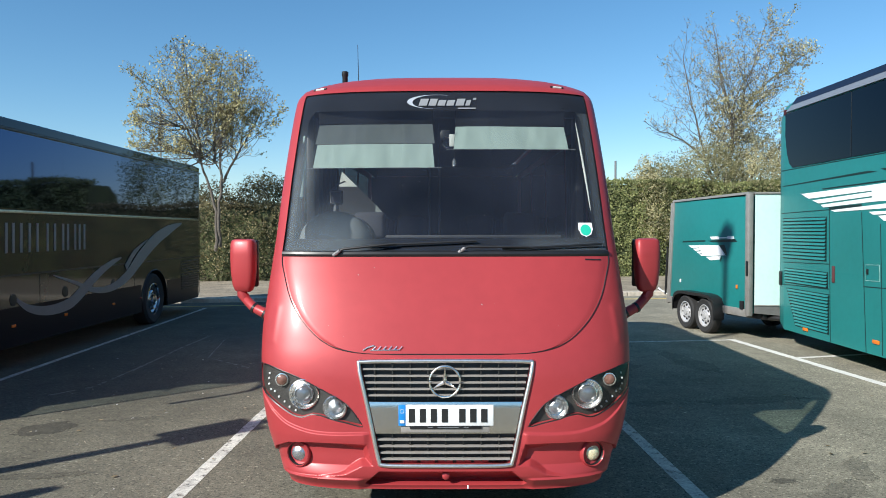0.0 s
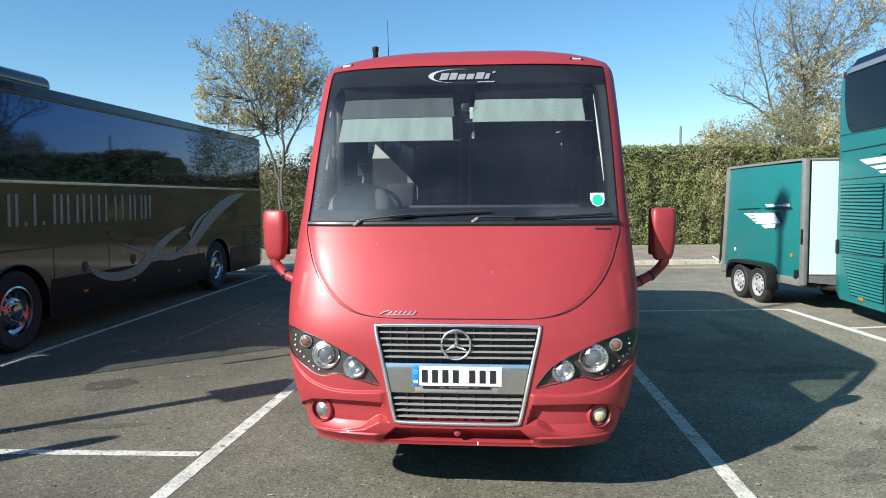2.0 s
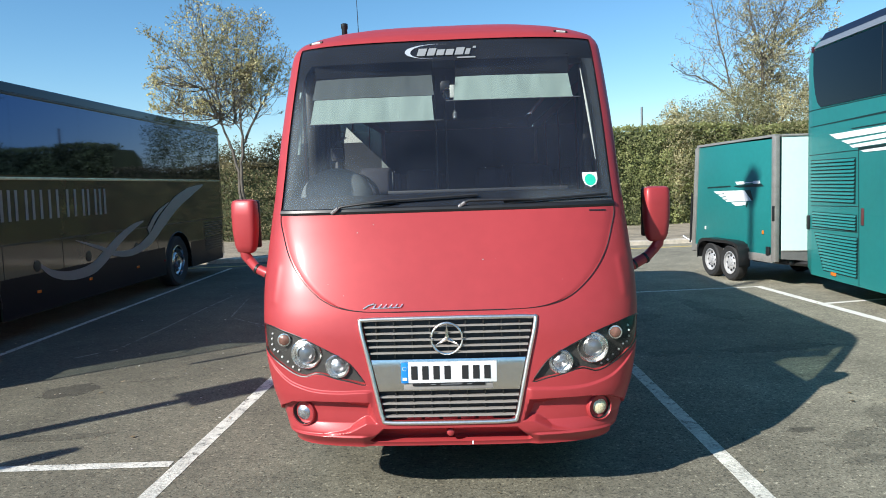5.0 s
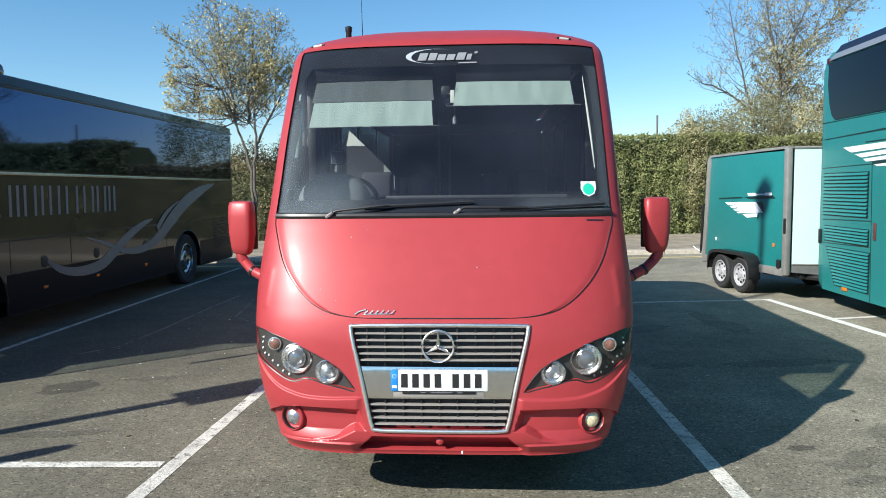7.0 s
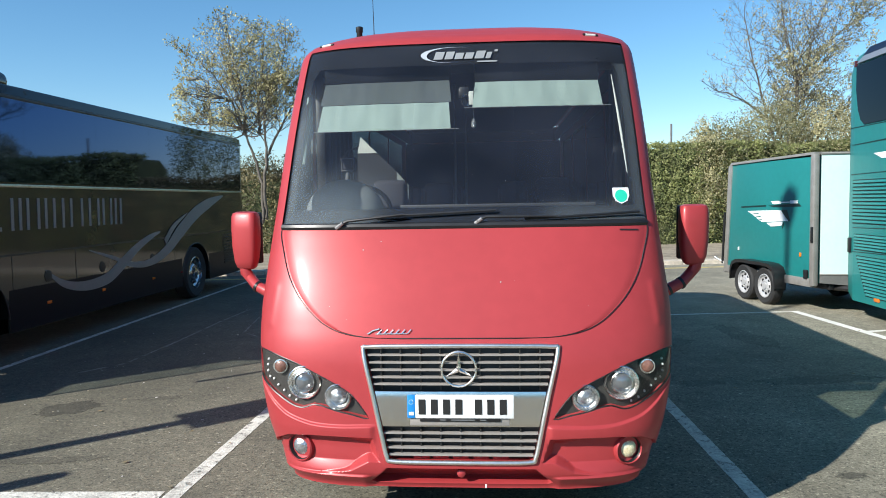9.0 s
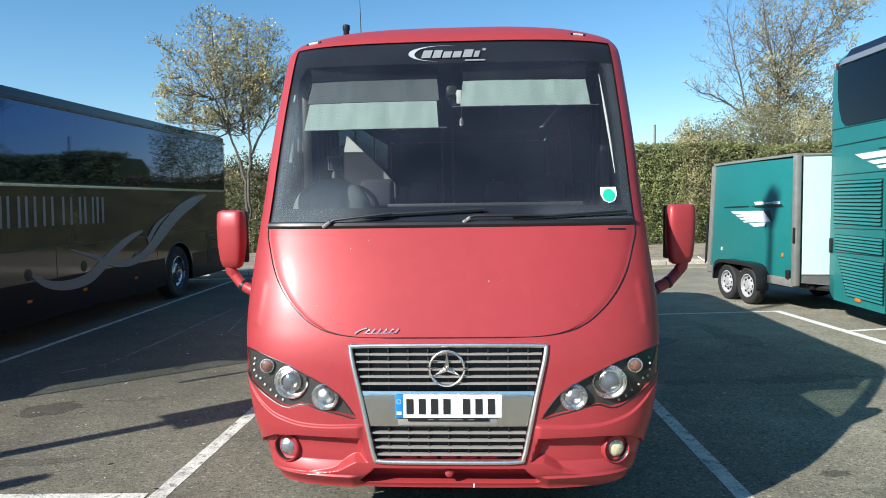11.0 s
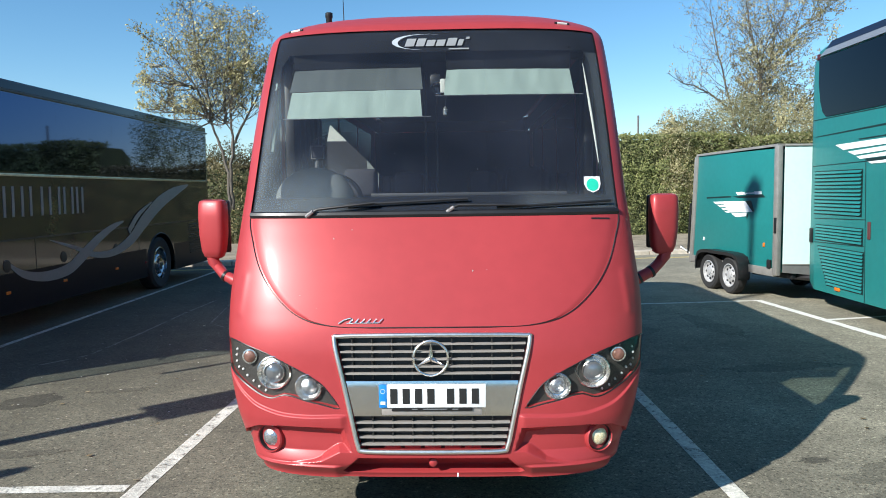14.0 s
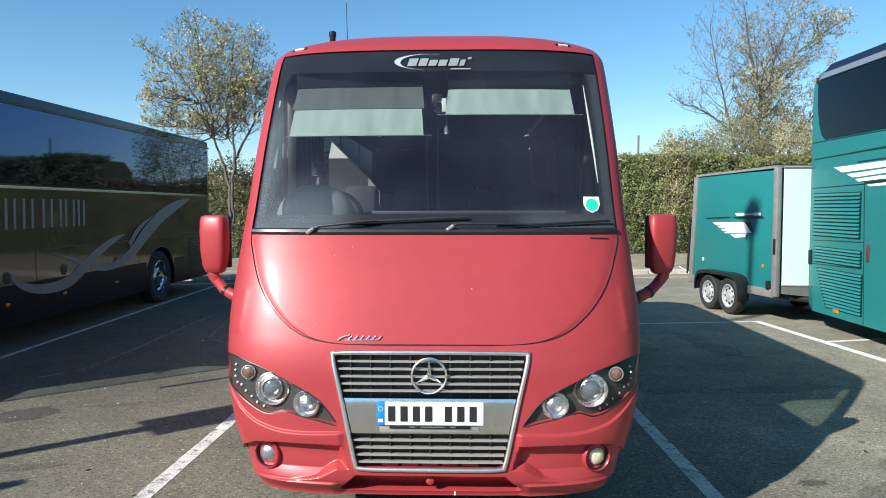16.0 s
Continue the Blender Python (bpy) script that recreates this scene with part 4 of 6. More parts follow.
def haze_film(name, x0, x1, z0, z1, shape, parent, label):
    """Haze painted on the glass over that stretch; shape gives how thick it lies, 0 to 1."""
    nx, nz = 36, 36
    vs, fs, fade = [], [], []
    for i in range(nz + 1):
        for j in range(nx + 1):
            x, z = x0 + (x1 - x0) * j / nx, z0 + (z1 - z0) * i / nz
            x *= BW(z) / BW(1.7)
            vs.append((x, nose(x, z) + .010, z))
            fade.append(max(0.0, min(1.0, shape(j / nx, i / nz))))
    for i in range(nz):
        for j in range(nx):
            a = i * (nx + 1) + j
            fs.append((a, a + 1, a + nx + 2, a + nx + 1))
    me = bpy.data.meshes.new(name)
    me.from_pydata(vs, [], fs)
    layer = me.attributes.new("fade", "FLOAT", "POINT")
    for k, value in enumerate(fade):
        layer.data[k].value = value
    me.materials.append(HAZE)
    ob = new(name, me)
    ob.parent = parent
    ob.visible_shadow = False
    return tagged(ob, label, kind="stuff")


# pale veils that paint the hazy reflections at both ends of the screen
haze_film("haze_film", -.985, -.28, 1.70, 2.58, lambda u, w: max(smooth(.30, .02, u) * smooth(1.0, .55, w), smooth(.42, .0, w) * smooth(.95, .45, u)) * smooth(0, .03, u), screen, "grey haze painted over the left of the glass")
haze_film("haze_film", .30, .985, 1.70, 2.62, lambda u, w: .55 * max(smooth(.86, .98, u), smooth(.16, .0, w) * smooth(.1, .4, u)), screen, "thin painted haze beside the pillar")
DIRT = mat("pale_dirt", (.38, .38, .36), .8)
specks("dirt_flecks", 34, .90, 1.80, 2.60, .0014, -.010, DIRT, screen, 3, "pale dirt flecks on the glass")
specks("dirt_flecks", 7, .70, 1.18, 1.62, .0028, .0065, DIRT, bonnet, 8, "small pale stone chips")

# ---- the two coaches ----
def coach_shell(parent, width, y0, y1, zb, zt, shoulder, material, out, axles, cab=False):
    """A coach's shell as a loft along y; the side that shows stands at x = 0, the body on the far side (out = +1: shows towards +x)."""
    prof = [(0.06, zb), (0.01, zb + .10), (0.0, zb + .4), (0.0, 1.25), (0.0, shoulder), (.03, zt - .22), (.08, zt - .10), (.17, zt - .03), (.32, zt), (width / 2, zt + .03)]
    if cab:
        prof[5:8] = [(.0, zt - .13), (.006, zt - .06), (.05, zt - .012)]
        prof[8] = (.18, zt + .005)
    front = .56 if cab else .3
    full = prof + [(width - x, z) for x, z in reversed(prof[:-1])]
    ends = [(y0, .16), (y0 + .03, .07), (y0 + .12, .015), (y0 + front, 0), (y1 - .3, 0), (y1 - .12, .015), (y1 - .03, .07), (y1, .16)]
    verts, faces, n = [], [], len(full)
    for y, inset in ends:
        for x, z in full:
            k = 1 - 2 * inset / width
            xx = width / 2 + (x - width / 2) * k
            zz = zb + (z - zb) * (1 - inset * .22)
            verts.append((-out * xx, y, zz))
    for i in range(len(ends) - 1):
        for j in range(n):
            if (i == 3 and j < 3) or (cab and i == 2 and j in (3, n - 5)):
                continue
            k = (j + 1) % n
            faces.append((i * n + j, i * n + k, (i + 1) * n + k, (i + 1) * n + j))
    if cab:
        # open windscreen between the dash and the header, and the cab's side windows
        faces += [tuple(list(range(4)) + list(range(n - 4, n))), tuple(range(4, n - 4))]
    else:
        faces.append(tuple(range(n)))
    faces += [tuple((len(ends) - 1) * n + j for j in range(n))[::-1]]
    bm = mesh_of(verts, faces)
    bmesh.ops.recalc_face_normals(bm, faces=bm.faces[:])
    part("body", bm, material, parent)
    outline = [(y0 + front, 1.25), (y0 + front, zb)]
    for y in axles:
        outline += [(y - .63, zb)] + [(y - .63 * math.cos(math.pi * k / 24), .47 + .60 * math.sin(math.pi * k / 24)) for k in range(25)] + [(y + .63, zb)]
    outline += [(y1 - .3, zb), (y1 - .3, 1.25)]
    part("side_panel", flat_side(outline, 0, out * .02), material, parent)
    for y in axles:
        vs, fs = [], []
        for k in range(25):
            a = math.pi * k / 24
            p = (y - .66 * math.cos(a), .47 + .63 * math.sin(a))
            vs += [(-out * .02, *p), (-out * .45, *p)]
        for k in range(24):
            fs.append((2 * k, 2 * k + 1, 2 * k + 3, 2 * k + 2))
        vs += [(-out * .45, y - .66, .2), (-out * .45, y + .66, .2)]
        fs.append(tuple([50] + [2 * k + 1 for k in range(25)] + [51]))
        part("wheel_well", mesh_of(vs, fs), BLACK, parent)


def flat_side(poly, x, thick=.006):
    """A thin plate of that outline in y and z, standing at x and thick towards the body."""
    bm = bmesh.new()
    face = bm.faces.new([bm.verts.new((x, y, z)) for y, z in poly])
    got = bmesh.ops.extrude_face_region(bm, geom=[face])
    bmesh.ops.translate(bm, vec=(-thick, 0, 0), verts=[g for g in got["geom"] if isinstance(g, bmesh.types.BMVert)])
    bmesh.ops.recalc_face_normals(bm, faces=bm.faces[:])
    return bm


def ribbon(points, widths, x, per=6, thick=.002):
    """A swoosh on a side at x: centre line in y and z with a width at each point."""
    n = len(points)
    line, wid = [], []
    for i in range(n - 1):
        p0, p1, p2, p3 = (Vector(points[max(0, min(n - 1, i + k))]) for k in (-1, 0, 1, 2))
        for k in range(per + (1 if i == n - 2 else 0)):
            t = k / per
            line.append(0.5 * (2 * p1 + (p2 - p0) * t + (2 * p0 - 5 * p1 + 4 * p2 - p3) * t * t + (3 * p1 - p0 - 3 * p2 + p3) * t**3))
            wid.append(widths[i] + (widths[i + 1] - widths[i]) * t)
    verts, faces = [], []
    for i, p in enumerate(line):
        d = (line[min(i + 1, len(line) - 1)] - line[max(i - 1, 0)]).normalized()
        s = Vector((-d.y, d.x)) * (wid[i] / 2)
        for q in (p + s, p - s):
            verts += [(x, q.x, q.y), (x - thick, q.x, q.y)]
    for i in range(len(line) - 1):
        a = i * 4
        faces += [(a, a + 2, a + 6, a + 4), (a, a + 4, a + 5, a + 1), (a + 2, a + 3, a + 7, a + 6)]
    return mesh_of(verts, faces)


# dark coach
coach = thing("coach", "black coach with silver swooshes and long dark windows", "coach", (-5.70, 0, 0), group="parked coaches")
coach_shell(coach, 2.5, 1.6, 13.1, .30, 3.33, 2.95, COACH, 1, (4.13, 10.27), True)
CABGLASS = glass("cab_glass", (.55, .62, .62))
part("cab_window", mesh_of([(-.004, 1.72, 1.25), (-.004, 2.16, 1.25), (-.004, 2.16, 2.95), (-.004, 1.72, 2.95)], [(0, 1, 2, 3)]), CABGLASS, coach)
part("mirror_arm", tube([(-.25, 1.62, 3.10), (-.12, 1.35, 3.06), (-.01, 1.15, 2.92), (.0, 1.13, 2.65), (.0, 1.15, 2.34)], .035, 8), BLACK, coach, "black hanging mirror arm")
SIDEGLASS = mat("coach_side_glass", (0.020, 0.044, 0.112), 0.03, 1.0)
DIMGLASS = mat("smoked_side_glass", (0.013, 0.020, 0.032), 0.03, 1.0)
RIMCHROME = mat("polished_rim", (.40, .40, .42), .16, 1.0, var=.1, scale=20)
ends = [2.17, 3.55, 5.2, 6.85, 8.5, 10.15, 11.7, 12.86]
for a, b in zip(ends, ends[1:]):
    lo = [(a + .0008, 2.13), (b - .0008, 2.13), (b - .0008, 3.14), (a + .0008, 3.14)]
    if b > 12.8:
        lo = [(a + .0008, 2.13), (b - .12, 2.13), (b - .04, 2.16), (b, 2.24), (b, 3.02), (b - .08, 3.14), (a + .0008, 3.14)]
    part("side_window", flat_side(lo, .010, .02), SIDEGLASS, coach)
# darker than the body: the ground shadow's reflection is put into this colour
SKIRT = mat("dark_skirt", (0.010, 0.010, 0.014), .3, 0, .10, 0, var=.1)
part("cant_rail", flat_side([(2.0, 3.188), (12.9, 3.188), (12.9, 3.285), (2.0, 3.285)], .008, .016), DIMGLASS, coach, "dark panel above the windows")
TRIM = mat("bright_window_trim", (0.42, 0.40, 0.30), 0.35, 0.9, var=.3, scale=9)
part("window_trim", box(-.01, .016, 2.0, 12.88, 2.068, 2.108, .004), TRIM, coach, "bright trim strip below the windows")
part("window_trim", box(-.01, .014, 12.865, 12.885, 2.11, 3.1, .003), TRIM, coach)
part("gutter", box(-.06, .012, 1.9, 13.0, 3.150, 3.182, .005), BLACK, coach)
for z in (1.245,):
    part("panel_gap", box(-.01, .0025, 1.75, 13.0, z - .012, z + .012), BLACK, coach)
for y in (4.86, 6.20, 7.75, 9.34, 11.66):
    part("panel_gap", box(-.01, .0025, y - .006, y + .006, .36, 1.235), BLACK, coach)
for a, b in ((1.95, 3.49), (4.78, 9.63), (10.92, 12.75)):
    part("skirt", box(-.01, .003, a, b, .31, .82), SKIRT, coach, "lower skirt panel, the shadow's reflection put into its dark colour")
pod = box(-2.1, -.35, 2.0, 5.55, 3.30, 3.57, .12, 4)
part("roof_pod", pod, COACH, coach, "long air conditioning pod on the roof")
SWOOSH = mat("dull_silver_film", (.20, .205, .20), .45, .2, var=.08, scale=3)
swoosh_lift = .004
for pts, wid in (([(5.5, 1.0), (5.89, .78), (6.41, .69), (6.99, .73), (7.42, .90), (7.88, 1.11), (8.39, 1.28), (8.79, 1.36)], [.01, .10, .14, .17, .19, .15, .10, .02]),
                 ([(6.53, 1.19), (7.19, 1.03), (7.74, .88), (8.36, .86), (9.0, 1.02), (9.57, 1.32), (10.27, 1.64), (11.0, 1.85), (11.76, 2.0)], [.01, .06, .09, .12, .19, .26, .26, .20, .02]),
                 ([(8.95, 1.17), (9.33, 1.44), (9.93, 1.67)], [.12, .10, .01])):
    swoosh_lift += .003
    part("swoosh", ribbon(pts, wid, swoosh_lift), SWOOSH, coach, "silver swoosh decal")
# the name as plain bars, letter by letter
LETTER = mat("dull_letter_film", (.19, .195, .185), .5, .1, var=.15, scale=6)
for y, w in ((3.98, .2), (4.30, .05), (4.46, .10), (4.66, .05), (4.86, .22), (5.16, .30), (5.53, .50), (6.10, .36), (6.56, .32), (6.93, .30), (7.28, .22)):
    if w < .06:
        part("name_bar", flat_side([(y, 1.54), (y + w, 1.54), (y + w, 1.59), (y, 1.59)], .006, .006), LETTER, coach)
        continue
    for off in ((.02,) if w < .15 else (.02, w * .78) if w < .4 else (.02, w * .4, w * .8)):
        part("name_bar", flat_side([(y + off, 1.54), (y + off + .055, 1.54), (y + off + .065, 1.94), (y + off + .01, 1.94)], .006, .006), LETTER, coach)
for k in range(12):
    z = .56 + k * .053
    part("louvre", box(-.01, .012, 11.72, 12.82, z, z + .030, .004), BLACK, coach)
for y in (5.56, 6.88, 8.47):
    part("filler_cap", lathe([(.08, 0), (.08, .006), (.06, .009), (0, .009)], "x", 24, (0, y, .92)), BLACK, coach)
for y in (5.55, 6.88, 8.47, 9.59):
    lamp = part("marker_lamp", box(-.01, .016, y - .045, y + .045, .555, .595, .006), AMBER if y < 9 else REDLENS, coach, "small side marker lamp")
for y in (4.13, 10.27):
    part("arch_lip", tube([(.002, y - .63 * math.cos(math.pi * k / 24), .47 + .60 * math.sin(math.pi * k / 24)) for k in range(25)], .012, 6), BLACK, coach)
    wheel("wheel", coach, (-.15, y, .50), .50, .30, 1, RIMCHROME, .60, 10, "coach wheel with polished trim")
    wheel("wheel", coach, (-2.3, y, .50), .50, .30, -1, CHROME, .60, 4)

# teal coach
coach2 = thing("coach", "teal coach with white wing stripes and engine louvres", "coach", (5.37, 0, 0), group="parked coaches")
ROOFBLUE = mat("roof_blue", (0.009, 0.016, 0.036), .4, 0, .25, 0, var=.08)
COVE = mat("silver_cove", (0.36, 0.38, 0.40), .3, .6, var=.06)
coach_shell(coach2, 2.5, -4.4, 7.78, .26, 3.90, 3.55, TEAL, -1, (-2.2, 4.0))


def side2(poly, lift, thick=.008):
    """A plate on the teal coach's side, proud of it by lift."""
    return flat_side(poly, -lift, -thick)


part("side_window", side2([(7.22, 2.79), (7.32, 2.86), (7.40, 3.02), (7.46, 3.30), (7.46, 3.64), (-3.9, 3.66), (-3.9, 2.785)], .014, .03), DIMGLASS, coach2, "long dark window band with a curved end")
for y in (5.6, 3.9, 2.1, .3, -1.5):
    part("window_joint", side2([(y - .006, 2.80), (y + .006, 2.80), (y + .006, 3.64), (y - .006, 3.64)], .017), BLACK, coach2)
part("roof_cove", mesh_of([(-.014, 7.46, 3.672), (-.014, -4.2, 3.672), (.035, -4.2, 3.775), (.035, 7.38, 3.765), (.02, 7.46, 3.66), (.02, -4.2, 3.66)], [(0, 1, 2, 3), (0, 4, 5, 1)]), COVE, coach2, "silver roof coving")
part("roof_edge", mesh_of([(.034, 7.38, 3.766), (.034, -4.2, 3.776), (.085, -4.2, 3.885), (.085, 7.30, 3.875), (.32, -4.2, 3.95), (.32, 7.2, 3.93)], [(0, 1, 2, 3), (3, 2, 4, 5)]), ROOFBLUE, coach2)
part("marker_lamp", box(-.012, .05, 7.50, 7.54, 3.63, 3.72, .01), mat("dull_red_lens", (.06, .012, .016), .35), coach2, "red end marker lamp")
GROOVE = mat("dark_teal_groove", (0.003, 0.02, 0.02), .5)
part("groove", side2([(7.593, 2.521), (5.207, 2.576), (5.036, 2.55), (7.469, 2.51)], .003), GROOVE, coach2)
part("dark_wing", side2([(4.964, 2.58), (3.5, 2.60), (1.0, 2.63), (1.0, 2.47), (4.688, 2.505)], .003), GROOVE, coach2, "dark wing shape")
for poly in ([(6.357, 2.415), (4.05, 2.445), (4.05, 2.424), (6.32, 2.398)], [(6.176, 2.142), (5.359, 2.160), (5.355, 2.119), (6.125, 2.117)], [(4.04, 2.42), (3.4, 2.43), (3.4, 2.02), (4.06, 2.03)]):
    part("dark_wing", side2(poly, .003), GROOVE, coach2)
part("wing_panel", side2([(5.146, 2.392), (4.10, 2.415), (4.07, 2.34), (4.13, 2.185), (5.121, 2.179)], .0045), WHITE, coach2, "solid white wing shoulder")
for poly in ([(6.948, 2.367), (5.10, 2.392), (5.10, 2.320), (6.72, 2.286)], [(6.61, 2.257), (5.10, 2.305), (5.10, 2.251), (6.432, 2.206)], [(6.379, 2.184), (5.10, 2.233), (5.10, 2.179), (6.291, 2.145)],
             [(6.091, 2.101), (4.14, 2.172), (4.16, 2.098), (6.009, 2.075)], [(5.198, 2.054), (4.17, 2.065), (4.18, 2.025), (5.101, 2.016)], [(4.996, 2.0), (4.10, 2.02), (4.05, 1.946), (4.875, 1.936)],
             [(4.61, 2.665), (1.5, 2.70), (1.5, 2.655), (4.52, 2.64)], [(4.47, 2.625), (1.5, 2.648), (1.5, 2.612), (4.38, 2.598)]):
    part("wing_stripe", side2(poly, .007), WHITE, coach2, "white wing feather stripe")
for z0, z1, ya, yb, n in ((1.40, 2.02, 7.50, 6.23, 12), (1.02, 1.24, 7.44, 6.18, 5), (.38, .93, 7.38, 6.14, 12)):
    part("louvre_recess", side2([(ya + (.02 if z0 > .5 else -.28), z0 - .02), (yb - .02, z0 - .02), (yb - .02, z1 - .005), (ya + .02, z1 - .005)], .002), GROOVE, coach2)
    for k in range(n):
        z = z0 + (z1 - z0) * k / n
        hgt = (z1 - z0) / n * .62
        y2 = ya - (.30 * (.93 - z) / .55 if z0 < .5 else 0)
        part("louvre", mesh_of([(-.004, y2, z + hgt), (-.004, yb, z + hgt), (-.022, yb, z), (-.022, y2, z), (-.002, y2, z - .004), (-.002, yb, z - .004)], [(0, 1, 2, 3), (3, 2, 5, 4)]), TEAL, coach2, smooth=False)
for a, b in (((7.58, 2.09), (5.44, 2.12)), ((7.62, 2.765), (-4.0, 2.765)), ((7.5, 1.32), (6.13, 1.35)), ((5.30, 1.10), (3.0, 1.16)), ((6.15, 2.13), (6.08, .26)), ((5.36, 2.05), (5.22, .26)), ((4.95, 1.90), (4.87, .28)), ((7.5, .97), (6.14, 1.0))):
    part("panel_gap", tube([(-.001, *a), (-.001, *b)], .006, 6), GROOVE, coach2)
part("flap_outline", tube([(-.002, 5.25, 1.38), (-.002, 4.96, 1.39), (-.002, 4.95, 1.19), (-.002, 5.25, 1.18)], .003, 6, True), MINT, coach2)
part("flap_lock", box(-.012, .0, 5.19, 5.23, 1.26, 1.33, .004), BLACK, coach2)
part("engine_handle", box(-.02, .0, 5.98, 6.04, 1.10, 1.33, .008), mat("dull_red_handle", (.10, .03, .03), .5, var=.1), coach2)
part("rear_handle", box(-.03, .02, 7.55, 7.61, .95, 1.17, .012), BLACK, coach2)
part("badge_mark", box(-.008, .0, 4.18, 4.42, 1.36, 1.46, .003), mat("faded_badge", (.03, .10, .09), .5, var=.3), coach2)
for y, z in ((6.77, .35), (5.0, .43)):
    part("side_marker", box(-.02, .0, y - .07, y + .07, z - .025, z + .025, .008), AMBER, coach2, "amber side marker lamp")
for y in (4.0, -2.2):
    part("arch_lip", tube([(-.004, y + .63 * math.cos(math.pi * k / 28), .47 + .60 * math.sin(math.pi * k / 28)) for k in range(29)], .014, 8), TEAL, coach2)
    wheel("wheel", coach2, (.13, y, .50), .50, .30, -1, mat("dull_silver_rim", (.34, .34, .35), .38, .75, var=.25, scale=15), .58, 10, "coach wheel with grey rim")
    wheel("wheel", coach2, (2.35, y, .50), .50, .30, 1, STEEL, .58, 4)
part("mud_flap", box(.0, .40, 4.60, 4.64, .14, .45, .005), RUBBER, coach2)
part("axle", box(.1, 2.4, 3.9, 4.1, .40, .55), BLACK, coach2)

# box trailer: side in the plane x = 0, front towards -y
trailer = thing("box_trailer", "teal twin-axle box trailer with mint nose panel", "trailer", (4.67, 9.27, 0), 11)
bm = box(.01, 1.75, -1.42, 1.12, .46, 2.38, .01)
for v in bm.verts:
    if v.co.y > 1.0:
        v.co.y -= .16 * (v.co.z - .46) / 1.9
part("body", bm, TEAL, trailer)
ALU = mat("grey_alloy_trim", (.27, .26, .24), .5, .4, var=.15, scale=9)
part("roof_cap", mesh_of([(-.015, 1.0, 2.37), (-.015, -1.47, 2.41), (1.77, -1.47, 2.41), (1.77, 1.0, 2.37), (-.005, 1.0, 2.41), (-.005, -1.47, 2.45), (1.76, -1.47, 2.45), (1.76, 1.0, 2.41)],
     [(0, 1, 5, 4), (1, 2, 6, 5), (2, 3, 7, 6), (3, 0, 4, 7), (4, 5, 6, 7), (3, 2, 1, 0)]), ALU, trailer)
part("corner_post", box(-.02, .07, -1.50, -1.39, .42, 2.42, .02), ALU, trailer)
for piece, x0, x1, y0, y1, z0, z1, words in (("corner_post", -.02, .06, 1.10, 1.16, .40, 2.39, ""), ("rear_ramp", -.01, 1.76, 1.165, 1.235, .38, 2.36, "grey rear ramp leaning in at the top")):
    bm = box(x0, x1, y0, y1, z0, z1, .012)
    for v in bm.verts:
        v.co.y -= .16 * (v.co.z - .46) / 1.9
    part(piece, bm, ALU, trailer, words)
part("ramp_strut", tube([(-.02, 1.25, .55), (-.02, 1.17, 1.5)], .022, 8), BLACK, trailer)
part("side_rail", box(-.016, .04, -1.42, 1.18, .40, .53, .008), ALU, trailer)
nose_v = [(.09, -1.50), (.55, -1.66), (1.0, -1.72), (1.70, -1.50)]
verts, faces = [], []
for z in (.60, 2.41):
    verts += [(x, y, z) for x, y in nose_v]
for i in range(3):
    faces.append((i, i + 1, i + 5, i + 4))
part("nose_panel", mesh_of(verts, faces), MINT, trailer, "pale mint front panel")
verts, faces = [], []
verts += [(x, y, z) for (x, y), z in zip(nose_v, (.47, .43, .38, .38))] + [(x, y, .60) for x, y in nose_v]
for i in range(3):
    faces.append((i, i + 1, i + 5, i + 4))
part("nose_skirt", mesh_of(verts, faces), mat("dark_skirt_sheet", (.13, .13, .125), .5, .2, var=.15), trailer, "dark sheet below the nose")
part("nose_trim", tube([(x, y - .005, .60) for x, y in nose_v], .012, 6), ALU, trailer)
part("nose_trim", tube([(x, y - .005, 2.42) for x, y in nose_v], .02, 6), ALU, trailer)
part("door_latch", box(-.035, -.015, -1.49, -1.44, 1.08, 1.32, .006), BLACK, trailer)
for yc in (.28, -.37):
    wheel("wheel", trailer, (-.05, yc, .31), .31, .19, -1, mat("trailer_rim", (.52, .52, .52), .4, .4, var=.1), .62, 8, "small trailer wheel with silver rim")
    wheel("wheel", trailer, (1.66, yc, .31), .31, .19, 1, STEEL, .62, 2)
line = [(y - .22, z) for y, z in ((.90, .36), (.885, .54), (.82, .645), (.70, .69), (.50, .705), (.175, .70), (-.15, .705), (-.35, .69), (-.47, .645), (-.535, .54), (-.55, .30))]
verts, faces = [], []
for y, z in line:
    k = .96 if z < .6 else 1
    for x, dz in ((-.19, 0), (.01, 0), (.01, -.03), (-.175, -.03), (-.19, -.055)):
        verts.append((x, -.045 + (y + .045) * (1 + dz * .8), z + dz))
for i in range(len(line) - 1):
    for k in range(5):
        faces.append((i * 5 + k, i * 5 + (k + 1) % 5, i * 5 + 5 + (k + 1) % 5, i * 5 + 5 + k))
part("mudguard", mesh_of(verts, faces), BLACK, trailer, "black twin-wheel mudguard")
part("mudguard_fill", flat_side([(.64, .46), (.58, .64), (.28, .69), (-.37, .69), (-.67, .64), (-.74, .46)], .004, -.01), BLACK, trailer)
part("chassis_rail", box(.25, .33, -1.5, 1.2, .36, .44, .006), BLACK, trailer)
part("draw_bar", tube([(.12, -.7, .40), (.35, -1.4, .39), (.9, -2.6, .40)], .045, 8), BLACK, trailer)
part("draw_bar", tube([(1.5, -1.3, .38), (.9, -2.6, .40)], .045, 8), BLACK, trailer)
